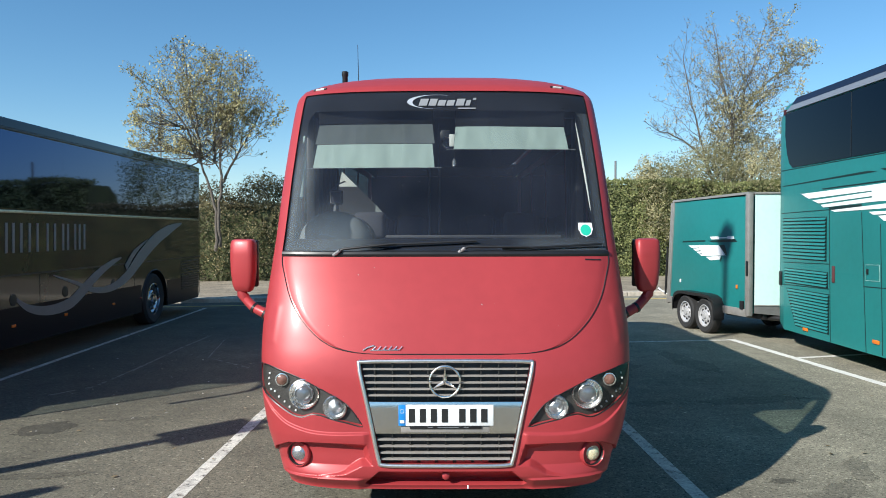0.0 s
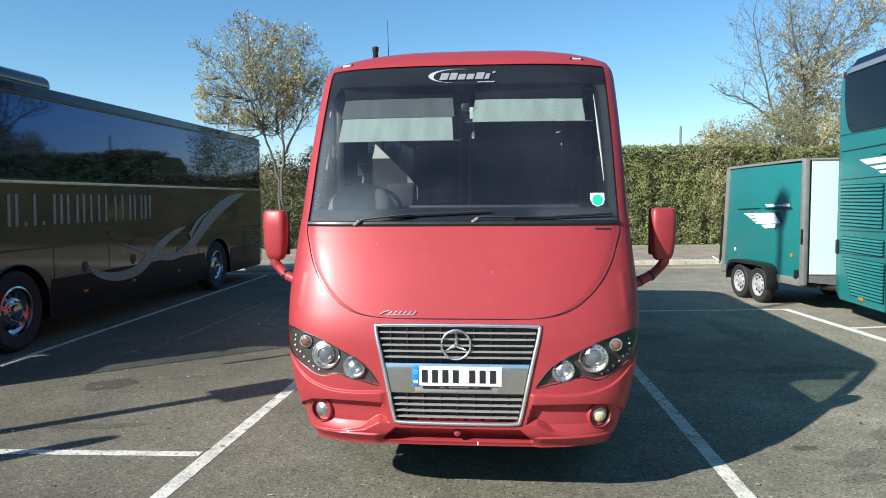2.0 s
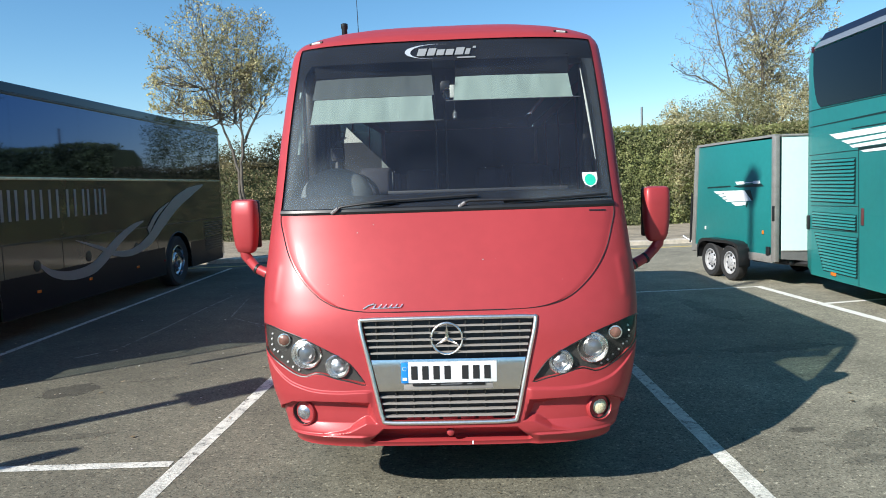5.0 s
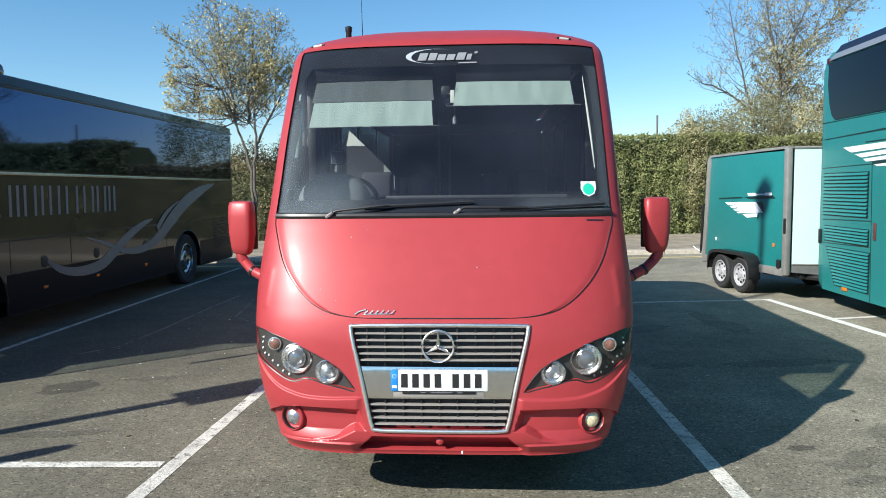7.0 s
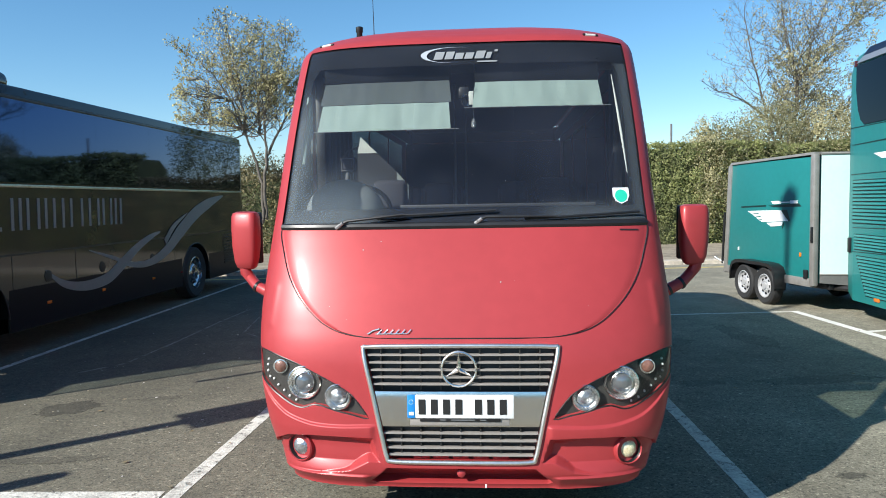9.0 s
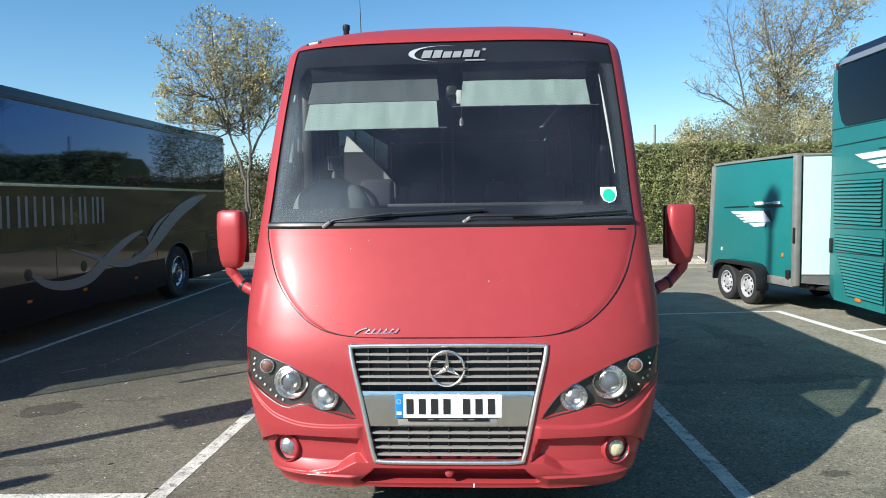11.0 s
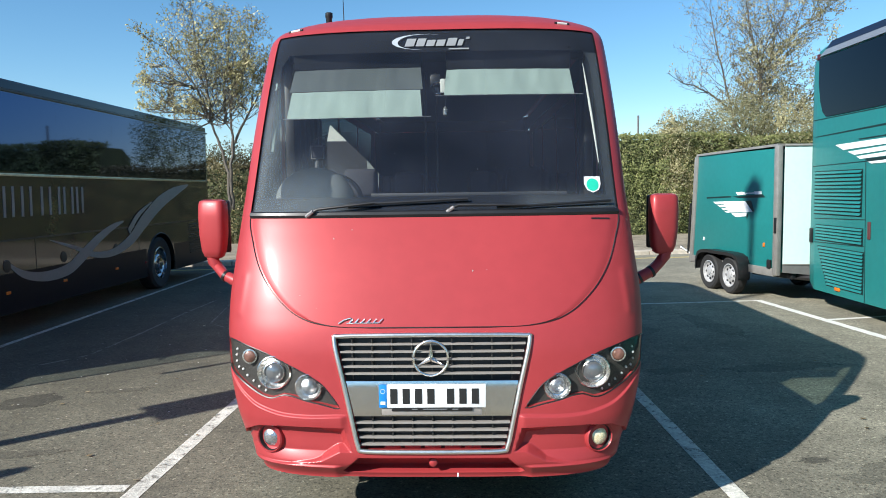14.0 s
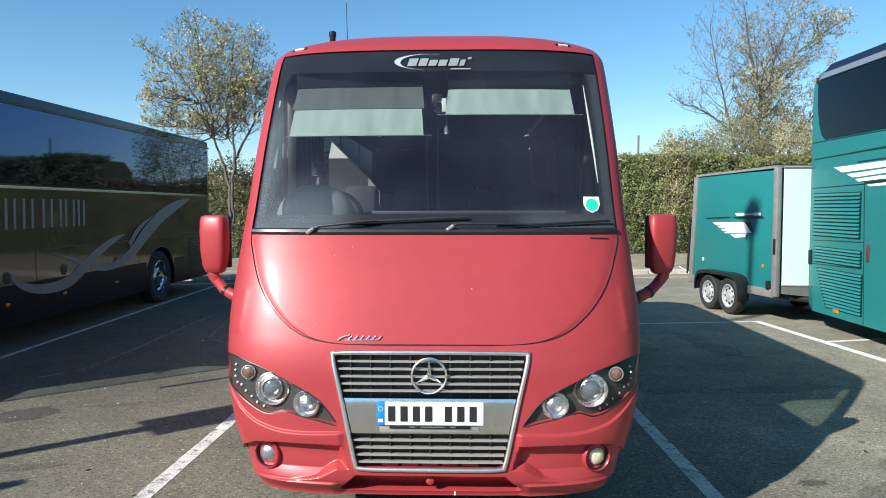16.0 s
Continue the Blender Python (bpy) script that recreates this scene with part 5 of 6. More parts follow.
part("prop_stand", tube([(.0, 1.22, .56), (-.06, 1.32, .62), (-.09, 1.40, .66)], [.016, .016, .030], 8), STEEL, trailer, "steel prop stand")
part("lock_box", box(-.04, .0, -1.36, -1.28, .52, .66, .01), BLACK, trailer)
for y, z, m in ((.71, .86, PALE), (-1.14, .88, AMBER)):
    part("side_lamp", box(-.006, .012, y - .022, y + .022, z - .032, z + .032, .006), m, trailer)


def tside(poly, lift, thick=.01):
    return flat_side([(-s, z) for s, z in poly], .01 - lift, -thick)


part("wing_panel", tside([(-.10, 1.549), (.584, 1.565), (.69, 1.48), (.80, 1.393), (.10, 1.362)], .0045), WHITE, trailer, "solid white wing")
for poly in ([(-.416, 1.539), (-.06, 1.549), (-.06, 1.510), (-.30, 1.495)], [(-.265, 1.482), (-.02, 1.497), (-.02, 1.458), (-.17, 1.446)], [(-.14, 1.430), (.04, 1.442), (.04, 1.404), (-.06, 1.398)], [(-.03, 1.382), (.12, 1.390), (.12, 1.362), (.043, 1.357)],
             [(.18, 1.347), (.656, 1.377), (.624, 1.315), (.322, 1.291)], [(.31, 1.710), (.57, 1.718), (.60, 1.668), (.37, 1.662)], [(.60, 1.700), (.84, 1.706), (.84, 1.688), (.61, 1.682)], [(.85, 1.722), (1.04, 1.726), (1.05, 1.678), (.86, 1.674)]):
    part("wing_stripe", tside(poly, .007), WHITE, trailer, "white wing feather stripe")
for poly in ([(-.642, 1.593), (.156, 1.621), (.154, 1.647), (-.64, 1.62)], [(.391, 1.611), (1.15, 1.628), (1.076, 1.678), (.234, 1.638)], [(.60, 1.565), (.76, 1.575), (.85, 1.40), (.81, 1.395), (.70, 1.485)], [(.64, 1.32), (.67, 1.37), (.69, 1.33), (.645, 1.27)]):
    part("dark_wing", tside(poly, .003), GROOVE, trailer)

# ---- kerb, verge and yellow line at the edge of the coach park ----
TURN = 9.0
KX, KY = 3.4, 15.4
concrete = mat("kerb_concrete", (.52, .46, .37), .85, var=.25, scale=1.2, bump=.5)
verge_mat = mat("leaf_littered_verge", (.27, .23, .17), .9, var=.45, scale=1.6, bump=.8, bump_scale=30)
yellow = mat("yellow_line_paint", (.55, .42, .14), .75, var=.3, scale=4)
edge = pose(KX, KY, 0, 0, 0, TURN)


def strip_box(name, x0, x1, y0, y1, z0, z1, material, label, category, bevel=.0):
    bm = box(x0, x1, y0, y1, z0, z1, bevel)
    bmesh.ops.transform(bm, matrix=edge, verts=bm.verts[:])
    return tagged(part(name, bm, material, smooth=False), label, category, kind="structure")


strip_box("yellow_line", -60, 60, -.38, -.26, .001, .006, yellow, "faded yellow edge line on asphalt", "road marking")
for k in range(-16, 16):
    strip_box("kerb", k * 1.83, k * 1.83 + 1.815, .55, .95, -.02, .11, concrete, "pale concrete kerb stone", "kerb", .015)
strip_box("verge", -60, 60, .955, 14, -.02, .10, verge_mat, "brown leaf-littered verge below the hedge", "verge")

# ---- foliage ----
def leaf_material(name, dark, light, warm):
    m = mat(name, light, .6)
    nt = m.node_tree
    b = nt.nodes["Principled BSDF"]
    geo, ramp = nt.nodes.new("ShaderNodeNewGeometry"), nt.nodes.new("ShaderNodeValToRGB")
    ramp.color_ramp.elements[0].color, ramp.color_ramp.elements[1].color = (*dark, 1), (*warm, 1)
    mid = ramp.color_ramp.elements.new(.55)
    mid.color = (*light, 1)
    nt.links.new(geo.outputs["Random Per Island"], ramp.inputs[0])
    tc, no, mr, mu = (nt.nodes.new("ShaderNode" + k) for k in ("TexCoord", "TexNoise", "MapRange", "Mix"))
    no.inputs["Scale"].default_value, no.inputs["Detail"].default_value = 1.3, 3
    nt.links.new(tc.outputs["Object"], no.inputs["Vector"])
    nt.links.new(no.outputs["Fac"], mr.inputs[0])
    mr.inputs["From Min"].default_value, mr.inputs["From Max"].default_value = .32, .68
    mr.inputs["To Min"].default_value, mr.inputs["To Max"].default_value = .55, 1.40
    mu.data_type, mu.blend_type = "RGBA", "MULTIPLY"
    mu.inputs["Factor"].default_value = 1
    nt.links.new(ramp.outputs[0], mu.inputs["A"])
    nt.links.new(mr.outputs[0], mu.inputs["B"])
    nt.links.new(mu.outputs["Result"], b.inputs["Base Color"])
    tr, mx = nt.nodes.new("ShaderNodeBsdfTranslucent"), nt.nodes.new("ShaderNodeMixShader")
    nt.links.new(mu.outputs["Result"], tr.inputs[0])
    mx.inputs[0].default_value = .36
    nt.links.new(b.outputs[0], mx.inputs[1])
    nt.links.new(tr.outputs[0], mx.inputs[2])
    nt.links.new(mx.outputs[0], nt.nodes["Material Output"].inputs[0])
    return m


def leaves_mesh(name, centres, sizes, material, rng, parent=None, label="", out=None):
    """Many small pointed leaves, each turned at random or, with out, more or less towards that way."""
    n = len(centres)
    a = rng.normal(size=(n, 3))
    a /= np.linalg.norm(a, axis=1)[:, None]
    b = np.cross(a, rng.normal(size=(n, 3)))
    b /= np.linalg.norm(b, axis=1)[:, None]
    if out is not None:
        face = np.asarray(out) + rng.normal(size=(n, 3)) * .55
        face /= np.linalg.norm(face, axis=1)[:, None]
        a = np.cross(face, b)
        a /= np.linalg.norm(a, axis=1)[:, None]
        b = np.cross(face, a)
    s = np.asarray(sizes)[:, None]
    c = np.asarray(centres)
    v = np.stack([c - a * s * .6, c + b * s * .38, c + a * s * .6, c - b * s * .38], axis=1).reshape(-1, 3)
    me = bpy.data.meshes.new(name)
    me.from_pydata(v.tolist(), [], (np.arange(n * 4).reshape(-1, 4)).tolist())
    me.materials.append(material)
    ob = new(name, me)
    if parent is not None:
        ob.parent = parent
    return tagged(ob, label) if label else ob


BARK = mat("grey_bark", (.108, .093, .075), .9, var=.35, scale=5, bump=.8, bump_scale=18)


def tree(name, label, base, stems, blobs, leaf, leaf_mat, per, seed, dense, trunk_r, group, boughs=3, size=1.0, rise=0.0):
    """Ascending stems that bear boughs, branches and twigs inside a crown of lobes; leaves along the twigs."""
    rng = np.random.default_rng(seed)
    root = thing(name, label, "tree", base, group=group)
    stems = [[np.array((x * size, y * size, z * size + rise)) for x, y, z in stem] for stem in stems]
    lobes = [(np.array((cx * size, cy * size, cz * size + rise)), np.array((rx, ry, rz)) * size) for cx, cy, cz, rx, ry, rz in blobs]
    verts, faces, leaves = [], [], []

    def limb(pts, rads, sides):
        o = len(verts)
        for k, p in enumerate(pts):
            d = pts[min(k + 1, len(pts) - 1)] - pts[max(k - 1, 0)]
            d = d / max(np.linalg.norm(d), 1e-6)
            s1 = np.cross(d, (.3, .9, .2))
            s1 /= np.linalg.norm(s1)
            s2 = np.cross(d, s1)
            for q in range(sides):
                c = 2 * math.pi * q / sides
                verts.append(tuple(p + (s1 * math.cos(c) + s2 * math.sin(c)) * rads[k]))
        for k in range(len(pts) - 1):
            for q in range(sides):
                w = (q + 1) % sides
                faces.append((o + k * sides + q, o + k * sides + w, o + (k + 1) * sides + w, o + (k + 1) * sides + q))

    def within(p, slack=1.0):
        return any((((p - c) / (e * slack)) ** 2).sum() < 1 for c, e in lobes)

    def grow(start, way, length, radius, level, bend=.10):
        """One branch, bending a little upwards, with its own side shoots."""
        n = 3 if level > 2 else 6
        pts, d = [start], way / np.linalg.norm(way)
        for _ in range(n):
            d = d + rng.normal(size=3) * (.13 if level < 3 else .2) + np.array((0, 0, bend))
            d /= np.linalg.norm(d)
            q = pts[-1] + d * length / n
            if level < 3 and len(pts) > 2 and not within(q, 1.08):
                break
            pts.append(q)
        rads = [max(radius * (1 - .72 * k / n), .0036) for k in range(len(pts))]
        limb(pts, rads, 6 if radius > .03 else (4 if level < 3 else 3))
        if level == 3:
            for k in range(1, len(pts)):
                for _ in range(rng.poisson(per * dense(pts[k]) / 3)):
                    leaves.append(pts[k] + (pts[k - 1] - pts[k]) * rng.uniform() + rng.normal(size=3) * .055)
            return
        step = (.30, .20, .15)[level] * size
        reach, turn = step * rng.uniform(.6, 1.2), rng.uniform(0, 6.28)
        total = length * (len(pts) - 1) / n
        while reach < total:
            k = min(int(reach / (length / n)), len(pts) - 2)
            a, b = pts[k], pts[k + 1]
            axis = (b - a) / np.linalg.norm(b - a)
            s1 = np.cross(axis, (.3, .8, .4))
            s1 /= np.linalg.norm(s1)
            s2 = np.cross(axis, s1)
            turn += 2.4 + rng.normal() * .3
            tilt = rng.uniform(.55, .95)
            out = axis * math.cos(tilt) + (s1 * math.cos(turn) + s2 * math.sin(turn)) * math.sin(tilt)
            left = 1 - .55 * reach / total
            ln = length * (.52, .50, .45)[level] * left * rng.uniform(.65, 1.25)
            grow(a + (b - a) * (reach / (length / n) - k), out, max(ln, .16), max(rads[k] * .5, .0042), level + 1)
            reach += step * rng.uniform(.7, 1.4)

    for stem in stems:
        pts = [stem[0] if stem[0][2] > 1.2 else np.array((stem[0][0] * .3, stem[0][1] * .3, -.1))] + list(stem)
        fine = []
        for k in range(len(pts) - 1):
            p0, p1, p2, p3 = pts[max(k - 1, 0)], pts[k], pts[k + 1], pts[min(k + 2, len(pts) - 1)]
            for t in (0, .25, .5, .75):
                fine.append(.5 * (2 * p1 + (p2 - p0) * t + (2 * p0 - 5 * p1 + 4 * p2 - p3) * t * t + (3 * p1 - p0 - 3 * p2 + p3) * t**3))
        fine.append(pts[-1])
        fine = [p + rng.normal(size=3) * .02 for p in fine]
        m = len(fine)
        base_r = trunk_r * (1.0 if pts[0][2] < 1.2 else .5)
        rads = [base_r * (1 - .86 * (k / m) ** .85) for k in range(m)]
        limb(fine, rads, 8)
        turn = rng.uniform(0, 6.28)
        for k in range(2, m - 1):
            if fine[k][2] < 2.2 or not within(fine[k], 1.35):
                continue
            for _ in range(boughs):
                turn += 2.4 + rng.normal() * .35
                axis = fine[k + 1] - fine[k]
                axis /= np.linalg.norm(axis)
                out = np.array((math.cos(turn), math.sin(turn), 0)) * .85 + axis * .6
                grow(fine[k], out, (3.1 - 1.5 * k / m) * size * rng.uniform(.55, 1.1), rads[k] * .42, 0 if k < m * .7 else 1)
        grow(fine[-1], fine[-1] - fine[-2], 1.5 * size, rads[-1], 1)
    me = bpy.data.meshes.new("trunk")
    me.from_pydata(verts, [], faces)
    me.materials.append(BARK)
    trunk = new("trunk", me)
    trunk.parent = root
    tagged(trunk, "grey trunk with bare forking limbs")
    leaves_mesh("crown", np.array(leaves), rng.uniform(leaf * .6, leaf * 1.35, len(leaves)), leaf_mat, rng, root)
    return root


LEAF_A = leaf_material("autumn_tree_leaf", (.26, .23, .11), (.48, .44, .20), (.66, .60, .36))
LEAF_B = leaf_material("pale_tree_leaf", (.21, .19, .10), (.42, .39, .20), (.60, .54, .34))
LEAF_H = leaf_material("hedge_leaf_green", (.13, .155, .055), (.235, .26, .092), (.35, .35, .16))
# browner leaf for the left side, darkened too so its colour carries the shade
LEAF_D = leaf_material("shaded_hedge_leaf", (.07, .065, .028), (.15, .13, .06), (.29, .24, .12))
LEAF_W = leaf_material("wild_hedge_leaf", (.15, .15, .07), (.27, .26, .13), (.45, .42, .26))

tree("tree", "autumn tree with thin yellow-green leaves on the verge", (-7.50, 20.04, 0),
     [[(-.05, 0, 1.2), (-.05, 0, 2.6), (-.38, .1, 3.7), (-.71, .1, 4.7), (-1.32, .2, 6.0), (-1.82, .2, 6.8), (-2.6, .2, 7.6)], [(-.68, 0, 4.6), (-.62, -.2, 5.4), (-.76, -.2, 6.5), (-1.1, -.1, 7.8), (-1.25, 0, 8.7)],
      [(.10, 0, 1.3), (.10, -.1, 2.6), (.16, 0, 4.0), (.12, .1, 5.2), (.55, 0, 6.2), (.9, 0, 7.0), (1.1, 0, 8.1)], [(.15, .1, 3.6), (.6, .2, 4.6), (1.2, .2, 5.6), (1.8, .1, 6.7)], [(-.72, 0, 4.75), (-1.4, .2, 4.95), (-2.3, .2, 5.0), (-2.9, .2, 5.1)], [(-.1, .1, 4.6), (-.2, .3, 5.9), (.0, .4, 7.2), (.1, .4, 8.4)],
      [(-1.25, .1, 5.9), (-1.9, -.2, 6.0), (-2.7, -.3, 6.1)]],
     [(-1.2, 0, 8.1, 1.2, 1.4, 1.2), (-2.6, 0, 7.6, 1.15, 1.2, 1.0), (.6, 0, 7.8, 1.3, 1.4, 1.1), (1.5, .2, 6.6, 1.1, 1.1, 1.0), (-2.5, 0, 5.7, 1.1, 1.1, .95), (-.5, 0, 6.7, 1.3, 1.2, 1.1), (.7, 0, 5.6, 1.2, 1.1, 1.0), (1.5, 0, 4.7, .9, .8, .7), (-1.5, 0, 5.1, 1.1, 1, .7)],
     .064, LEAF_A, 1.25, 4, lambda p: 5.2 if noise.noise(p * .85) > .0 else 1.4, .135, "trees along the verge", 2, .837, .297)
tree("tree", "tall sparse autumn tree with mostly bare twigs", (11.9, 26.6, 0),
     [[(0, 0, 1.5), (.0, 0, 3.0), (.1, 0, 4.6), (.3, .1, 7.2), (1.0, 0, 8.6), (1.4, 0, 10.0)], [(-.2, 0, 3.0), (-.9, 0, 4.6), (-1.26, 0, 6.1), (-1.6, 0, 7.4), (-1.9, 0, 9.0)],
      [(.1, 0, 2.2), (.8, 0, 3.8), (1.8, .1, 5.0), (3.0, 0, 6.1), (4.4, 0, 7.0)], [(-.9, 0, 4.7), (-1.9, 0, 5.6), (-3.0, 0, 6.0)], [(.2, 0, 5.2), (.1, 0, 6.6), (-.3, 0, 8.0), (-.5, 0, 9.6)], [(.25, 0, 6.4), (1.1, 0, 7.5), (2.1, 0, 8.4), (3.2, 0, 9.2)]],
     [(-.2, 0, 9.0, 2.2, 1.8, 2.4), (-2.0, 0, 7.9, 1.3, 1.3, 1.6), (1.9, 0, 9.2, 1.7, 1.5, 1.9), (3.6, 0, 8.0, 1.6, 1.2, 1.1), (-2.7, 0, 6.2, 1.0, .9, .6), (.9, -.4, 5.6, 2.1, 1.6, 1.7), (2.6, -.2, 6.6, 1.9, 1.3, 1.6), (4.2, 0, 6.4, 1.4, 1.2, 1.4), (-.3, -.6, 4.2, 1.7, 1.2, 1.1)],
     .066, LEAF_B, 1.1, 11, lambda p: (8.5 if noise.noise(p * .8) > -.1 else 3.5) if p[2] < 7.6 and p[0] > -.8 else (6.5 if p[0] > 1.6 else (1.2 if p[0] < -1.6 else 2.6)), .145, "trees along the verge", 2)


def shrub(name, label, at, radii, count, leaf, leaf_mat, seed, group=""):
    rng = np.random.default_rng(seed)
    root = thing(name, label, "shrub", at, group=group)
    bm = bmesh.new()
    for k in range(9):
        a = 2 * math.pi * k / 9
        stem = tube([(0.1 * math.cos(a), .1 * math.sin(a), 0), (radii[0] * .35 * math.cos(a), radii[1] * .35 * math.sin(a), radii[2] * .8), (radii[0] * .7 * math.cos(a + .3), radii[1] * .7 * math.sin(a + .3), radii[2] * 1.5)], [.035, .02, .008], 5)
        me = bpy.data.meshes.new("tmp")
        stem.to_mesh(me)
        stem.free()
        bm.from_mesh(me)
    part("stems", bm, BARK, root)
    d = rng.normal(size=(count, 3))
    d /= np.linalg.norm(d, axis=1)[:, None]
    lump = np.array([1 + .28 * noise.noise(Vector(q) * 2.3 + Vector((seed, 0, 0))) + .15 * noise.noise(Vector(q) * 6) for q in d])
    r = rng.uniform(.35, 1.0, count) ** .45 * lump
    c = d * r[:, None] * np.array(radii) + np.array((0, 0, radii[2]))
    c = c[c[:, 2] > .05]
    leaves_mesh("crown", c, rng.uniform(leaf * .6, leaf * 1.3, len(c)), leaf_mat, rng, root, out=(c - np.array((0, 0, radii[2]))) / np.array(radii) * .8)
    return root


for x, y, rx, rz, m, sd in ((8.6, 24.6, 1.5, 2.35, LEAF_W, 1), (10.4, 24.9, 1.7, 2.75, LEAF_W, 2), (12.6, 25.2, 1.8, 2.6, LEAF_B, 3), (14.8, 25.6, 1.9, 2.4, LEAF_W, 5), (7.9, 24.3, 1.0, 2.2, LEAF_B, 6),
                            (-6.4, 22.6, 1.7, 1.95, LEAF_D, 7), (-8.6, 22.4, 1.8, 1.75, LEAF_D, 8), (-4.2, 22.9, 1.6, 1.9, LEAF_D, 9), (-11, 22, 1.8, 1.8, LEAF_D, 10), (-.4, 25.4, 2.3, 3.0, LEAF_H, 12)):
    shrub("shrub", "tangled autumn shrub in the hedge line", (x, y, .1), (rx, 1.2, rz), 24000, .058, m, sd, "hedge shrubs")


def hedge_run(name, x0, x1, y0, y1, top, seed, per_m2, leaf_mat, m, label):
    """A hedge as a lumpy dark core under a coat of leaves."""
    rng = np.random.default_rng(seed)
    root = tagged(new(name), label, "hedge", kind="stuff")
    root.matrix_world = m
    nx, nz = int((x1 - x0) / .5), 10
    verts, faces = [], []
    for i in range(nx + 1):
        x = x0 + (x1 - x0) * i / nx
        ring = [(y0, 0), (y0, top * .35), (y0, top * .7), (y0 + .15, top * .92), (y0 + .5, top), (y1 - .4, top), (y1, top * .9), (y1, 0)]
        for y, z in ring:
            w = noise.noise((x * .7, y, z * .8 + seed)) * .22
            verts.append((x, y + w + .12, max(z * (1 + .05 * noise.noise((x * .5, 0, seed))) - .10, 0)))
    for i in range(nx):
        for k in range(7):
            a = i * 8 + k
            faces.append((a, a + 8, a + 9, a + 1))
    faces += [tuple(range(8)), tuple(nx * 8 + k for k in range(8))]
    core = bpy.data.meshes.new("core")
    core.from_pydata(verts, [], faces)
    core.materials.append(CORE)
    c = new("core", core)
    c.parent = root
    n = int((x1 - x0) * (top + .9) * per_m2)
    xs = rng.uniform(x0, x1, n)
    s = rng.uniform(0, top + .9, n)
    cs = np.empty((n, 3))
    for k in range(n):
        x, q = xs[k], s[k]
        tz = top * (1 + .05 * noise.noise((x * .5, 0, seed)))
        y, z = (y0, min(q, tz)) if q < tz else (y0 + (q - tz), tz)
        w = noise.noise((x * .7, y, z * .8 + seed)) * .22 + noise.noise((x * 2.6, z * 2.6, seed)) * .30 + noise.noise((x * 6.5, z * 6.5, seed)) * .14
        cs[k] = (x, y + w, z + .06 * noise.noise((x * 3, 1, seed)))
    cs += rng.normal(size=(n, 3)) * np.array((.05, .09, .05))
    cs[:, 2] = np.maximum(cs[:, 2], .04)
    leaves_mesh("foliage", cs, rng.uniform(.042, .085, n), leaf_mat, rng, root, out=np.array((0, -.75, .5)))
    return root


CORE = mat("hedge_core", (.06, .07, .025), .95, var=.4, scale=3)
place = pose(KX, KY, .0, 0, 0, TURN)
hedge_run("hedge", -.5, 16, 7.3, 9.2, 3.68, 3, 820, LEAF_H, place, "tall clipped green hedge along the verge")
hedge_run("hedge", -22, -.5, 7.3, 9.2, 2.75, 5, 420, LEAF_D, place, "rough brown-green hedge behind the coach, its shade put into the leaf colour")
hedge_run("hedge", 16, 45, 7.3, 9.2, 3.6, 6, 40, LEAF_H, place, "far hedge beyond the teal coach")
hedge_run("hedge", -30, 30, 0, 2, 3.4, 7, 40, LEAF_W, pose(24, -4, 0, 0, 0, -82), "far hedge on the side of the park")
# two hedges out of view, added to close the surroundings in reflections
hedge_run("hedge", -40, 40, 0, 2, 3.2, 8, 20, LEAF_W, pose(0, -38, 0, 0, 0, 180), "unseen hedge added behind the coach park for reflections")
hedge_run("hedge", -35, 35, 0, 2, 3.2, 9, 20, LEAF_W, pose(-34, 0, 0, 0, 0, 90), "unseen hedge added on the open side for reflections")

# ---- lamp posts and small posts ----
POLE = mat("painted_post", (.18, .19, .19), .5, .4, var=.1)


def street_lamp(at, height, turn, label, sign=False):
    lamp = thing("street_lamp", label, "street lamp", at, turn, "street lamps")
    lean = -.026 if sign else 0
    part("pole", tube([(0, 0, 0), (0, lean * 1.2, 1.2), (0, lean * 1.25, 1.25), (0, lean * height, height)], [.10, .10, .075, .055] if sign else [.08, .08, .05, .034], 12), POLE, lamp)
    if sign:
        part("lantern", lathe([(.05, height - .05), (.12, height), (.22, height + .35), (.20, height + .40), (.10, height + .52), (.02, height + .60), (0, height + .62)], "z", 18, (0, lean * height, 0)), PALE, lamp, "pale post-top lantern")
        part("sign_panel", box(.06, .09, -.31, .18, 2.36, 2.90, .01), WHITE, lamp)
        return lamp
    part("arm", tube([(0, 0, height - .05), (-.25, 0, height + .06), (-.55, 0, height + .08)], .03, 8), POLE, lamp)
    part("lamp_head", box(-1.05, -.5, -.13, .13, height + .02, height + .16, .05, 3), POLE, lamp, "flat grey lamp head")
    return lamp


street_lamp((-13.2, 30, 0), 7.6, 0, "slim street lamp behind the tree")
street_lamp((-5.376, -.233, 0), 9.75, 41.6, "tall leaning street lamp with a small sign panel", True)
post = thing("post", "short grey marker post beside the coach", "post", (-5.36, -1.2, 0))
part("shaft", lathe([(.085, 0), (.085, 2.06), (.06, 2.15), (0, 2.18)], "z", 14), POLE, post)
far = thing("pole", "thin distant pole above the hedge", "pole", (8.1, 30.5, 0))
part("shaft", lathe([(.06, 0), (.05, 5.1), (0, 5.12)], "z", 10), POLE, far)

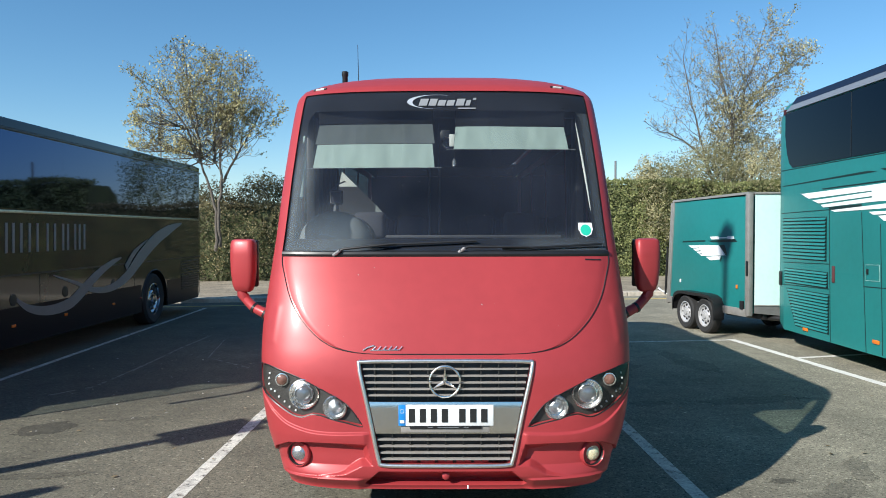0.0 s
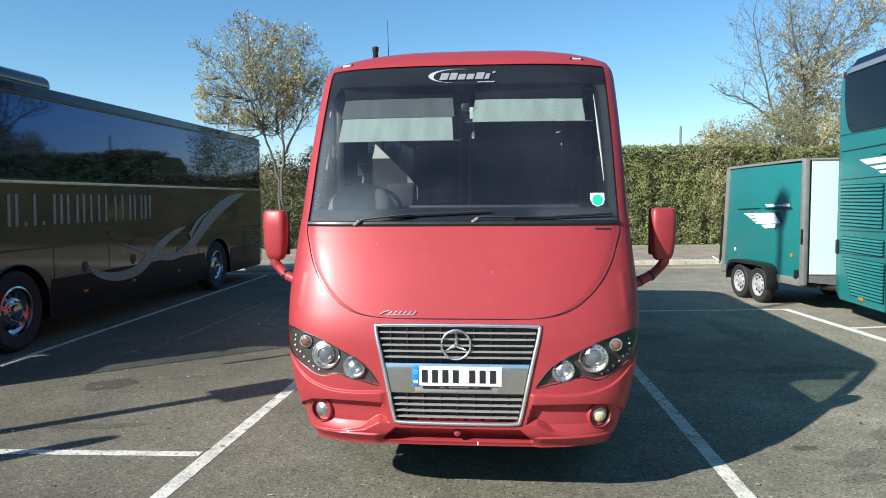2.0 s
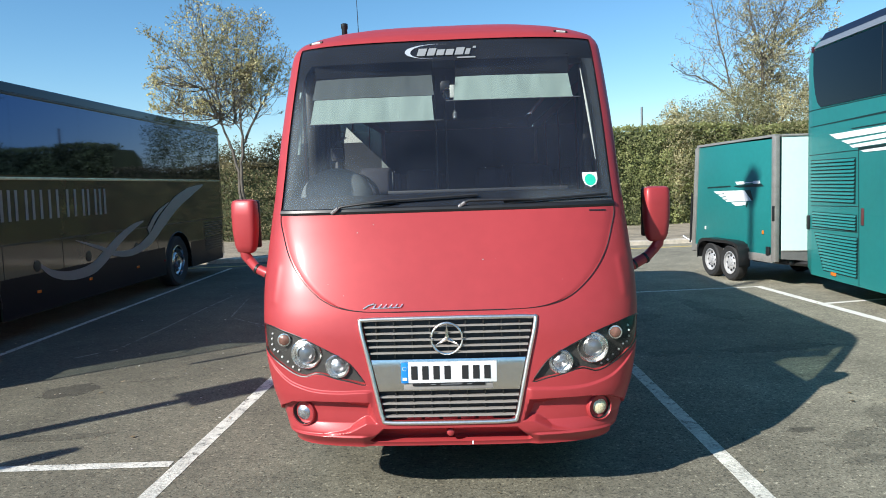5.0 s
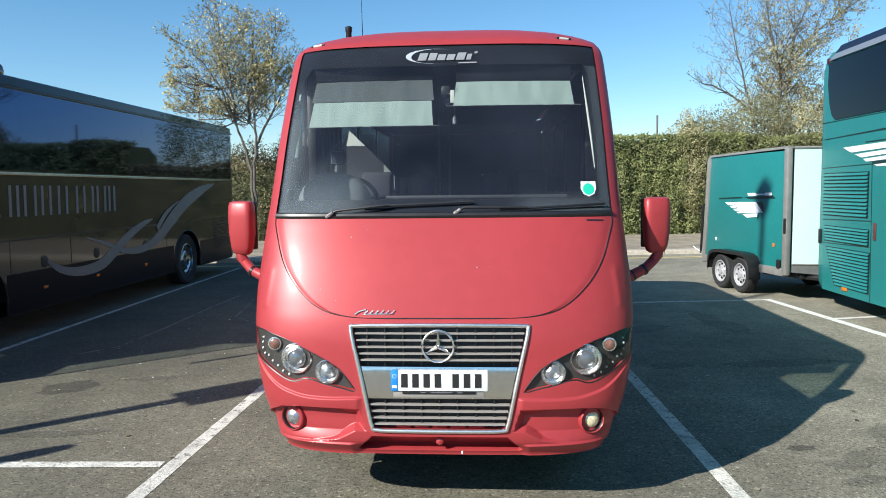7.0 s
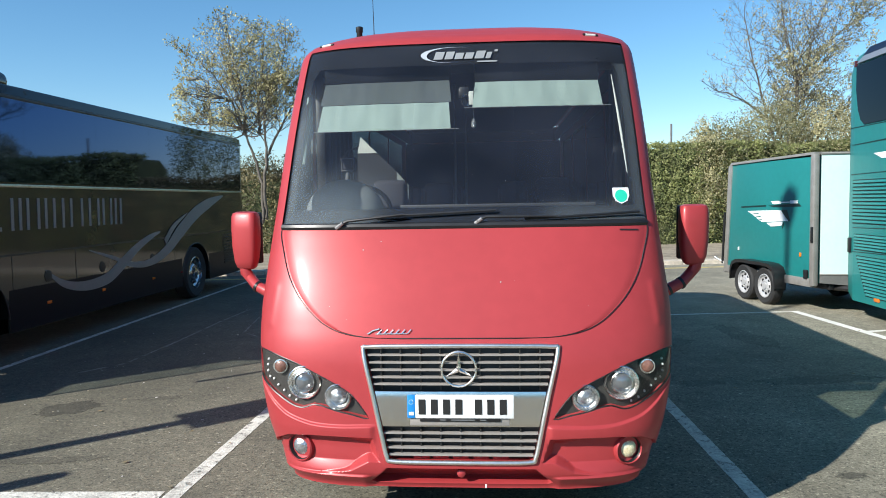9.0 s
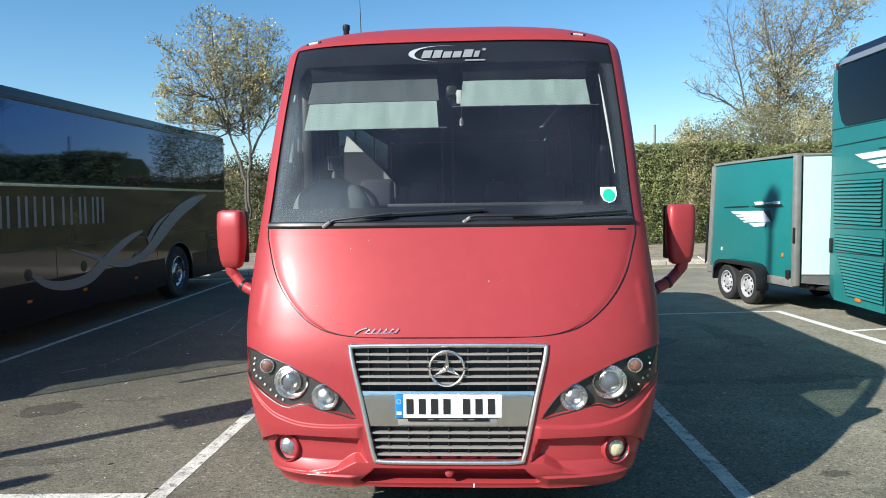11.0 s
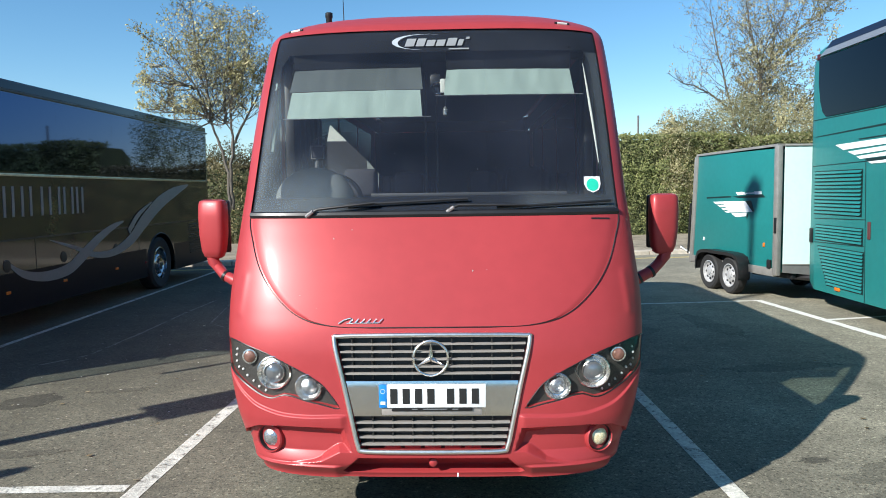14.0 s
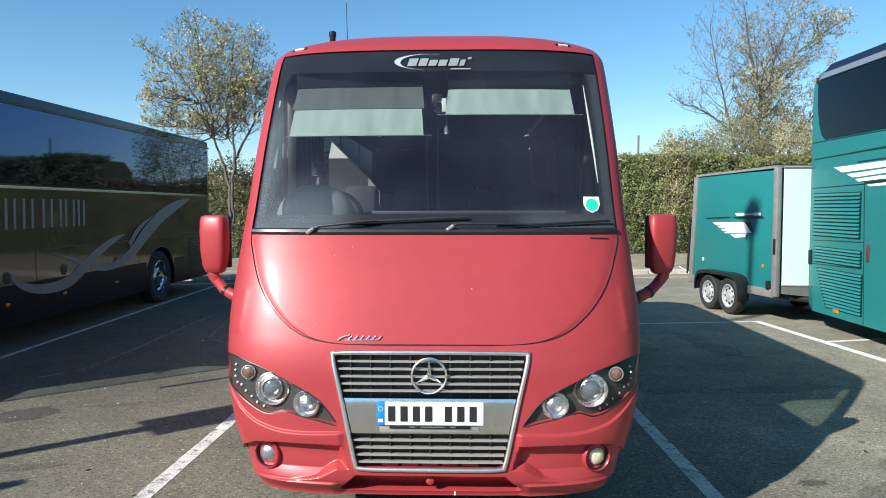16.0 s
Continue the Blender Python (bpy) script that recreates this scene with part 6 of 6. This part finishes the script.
# ---- worn patches, stains and fallen leaves on the asphalt ----
def patch(name, cx, cy, rx, ry, turn, material, label, seed):
    """A stain: rings about its middle, fading out to an uneven rim."""
    n, rings, z = 40, (0.0, .45, .8, 1.15), .0010 + .0001 * seed
    c, s_ = math.cos(radians(turn)), math.sin(radians(turn))
    verts, faces, fade = [], [], []
    for ring, value in zip(rings, (1.0, .8, .35, 0.0)):
        for k in range(n):
            a = 2 * math.pi * k / n
            r = ring * (1 + .38 * noise.noise((math.cos(a) * 1.4, math.sin(a) * 1.4, seed)) + .06 * noise.noise((math.cos(a) * 5, math.sin(a) * 5, seed)))
            x, y = rx * r * math.cos(a), ry * r * math.sin(a)
            verts.append((cx + x * c - y * s_, cy + x * s_ + y * c, z))
            fade.append(value)
    for i in range(len(rings) - 1):
        for k in range(n):
            m = (k + 1) % n
            faces.append((i * n + k, i * n + m, i * n + n + m, i * n + n + k))
    me = bpy.data.meshes.new(name)
    me.from_pydata(verts, [], faces)
    layer = me.attributes.new("fade", "FLOAT", "POINT")
    for k, value in enumerate(fade):
        layer.data[k].value = value
    me.materials.append(material)
    return tagged(new(name, me), label, "stain", "asphalt stains", "structure")


damp = asphalt_material("damp_asphalt", .50, True)
oil = asphalt_material("oil_stain", .74, True)
patch("stain", -3.69, 2.66, .33, .27, 42, damp, "dark oval damp stain on asphalt", 1)
patch("stain", 2.46, 1.22, .15, .06, 12, damp, "dark oil stain on sunlit asphalt", 2)
patch("stain", 2.75, 1.02, .42, .13, 35, oil, "broad faint oil stain on asphalt", 3)
patch("stain", 3.15, 1.45, .34, .12, 70, oil, "broad faint oil stain on asphalt", 4)
patch("stain", 2.62, .66, .26, .07, 20, oil, "faint oil stain on asphalt", 5)
patch("stain", -3.0, 3.0, .3, .07, 15, oil, "faint oil stain on asphalt", 6)
patch("stain", 3.3, 3.75, .75, .20, 12, oil, "broad dark oil stain in the bay", 7)
patch("stain", 2.15, 3.6, .30, .13, 10, oil, "dark oil stain in the bay", 8)
patch("stain", 3.4, 6.0, .9, .28, 100, oil, "long dark tyre stain in the bay", 9)
patch("stain", 2.3, 5.6, .5, .25, 40, oil, "dark stain in the bay", 10)
patch("stain", -3.1, 1.35, .5, .10, 8, oil, "faint brown stain on asphalt", 11)
scuff = mat("pale_scuff", (.25, .24, .20), .85, var=.45, scale=5)
worn(scuff)


def scrape(points, width, seed):
    """A pale worn line, broken and of uneven width."""
    rng_l = random.Random(seed)
    bm = bmesh.new()
    for a, b in zip(points, points[1:]):
        a, b = Vector((*a, 0)), Vector((*b, 0))
        m = max(2, int((b - a).length / .1))
        s = Vector((a.y - b.y, b.x - a.x, 0)).normalized()
        for i in range(m):
            if rng_l.random() < .10:
                continue
            p, q = a.lerp(b, i / m), a.lerp(b, (i + 1) / m)
            u, w = s * width * rng_l.uniform(.15, .5), s * width * rng_l.uniform(.15, .5)
            bm.faces.new([bm.verts.new(v + Vector((0, 0, .0065))) for v in (p - u, q - w, q + w, p + u)])
    return tagged(part("scrape", bm, scuff), "pale broken scrape on asphalt", "scrape", "asphalt scrapes", "structure")


scrape([(-4.4, 4.0), (-4.11, 4.44), (-4.08, 5.8), (-4.11, 7.28), (-4.07, 8.7)], .05, 1)
scrape([(-2.6, 5.6), (-3.4, 6.4), (-3.7, 8.2)], .035, 5)
rng = np.random.default_rng(21)
n = 420
c = np.stack([rng.uniform(-6, 6, n), rng.uniform(-1, 13, n), np.full(n, .012)], axis=1)
litter = leaves_mesh("fallen_leaves", c, rng.uniform(.02, .055, n), leaf_material("dry_leaf", (.16, .11, .05), (.34, .27, .16), (.55, .48, .34)), rng)
for v in litter.data.vertices:
    v.co.z = .006 + (v.co.z - .012) * .12 + .006
rng = np.random.default_rng(33)
n = 260
c = np.stack([rng.uniform(-5.4, -1.6, n), rng.uniform(.3, 9.5, n), np.full(n, .012)], axis=1)
scraps = leaves_mesh("paper_scraps", c, rng.uniform(.008, .034, n), leaf_material("pale_scrap", (.30, .29, .26), (.5, .49, .45), (.72, .7, .66)), rng)
for v in scraps.data.vertices:
    v.co.z = .007 + (v.co.z - .012) * .15 + .005
tagged(scraps, "pale leaf scraps and grit strewn on asphalt", "litter", kind="stuff")
tagged(litter, "scattered dry leaves and grit on asphalt", "leaves", kind="stuff")
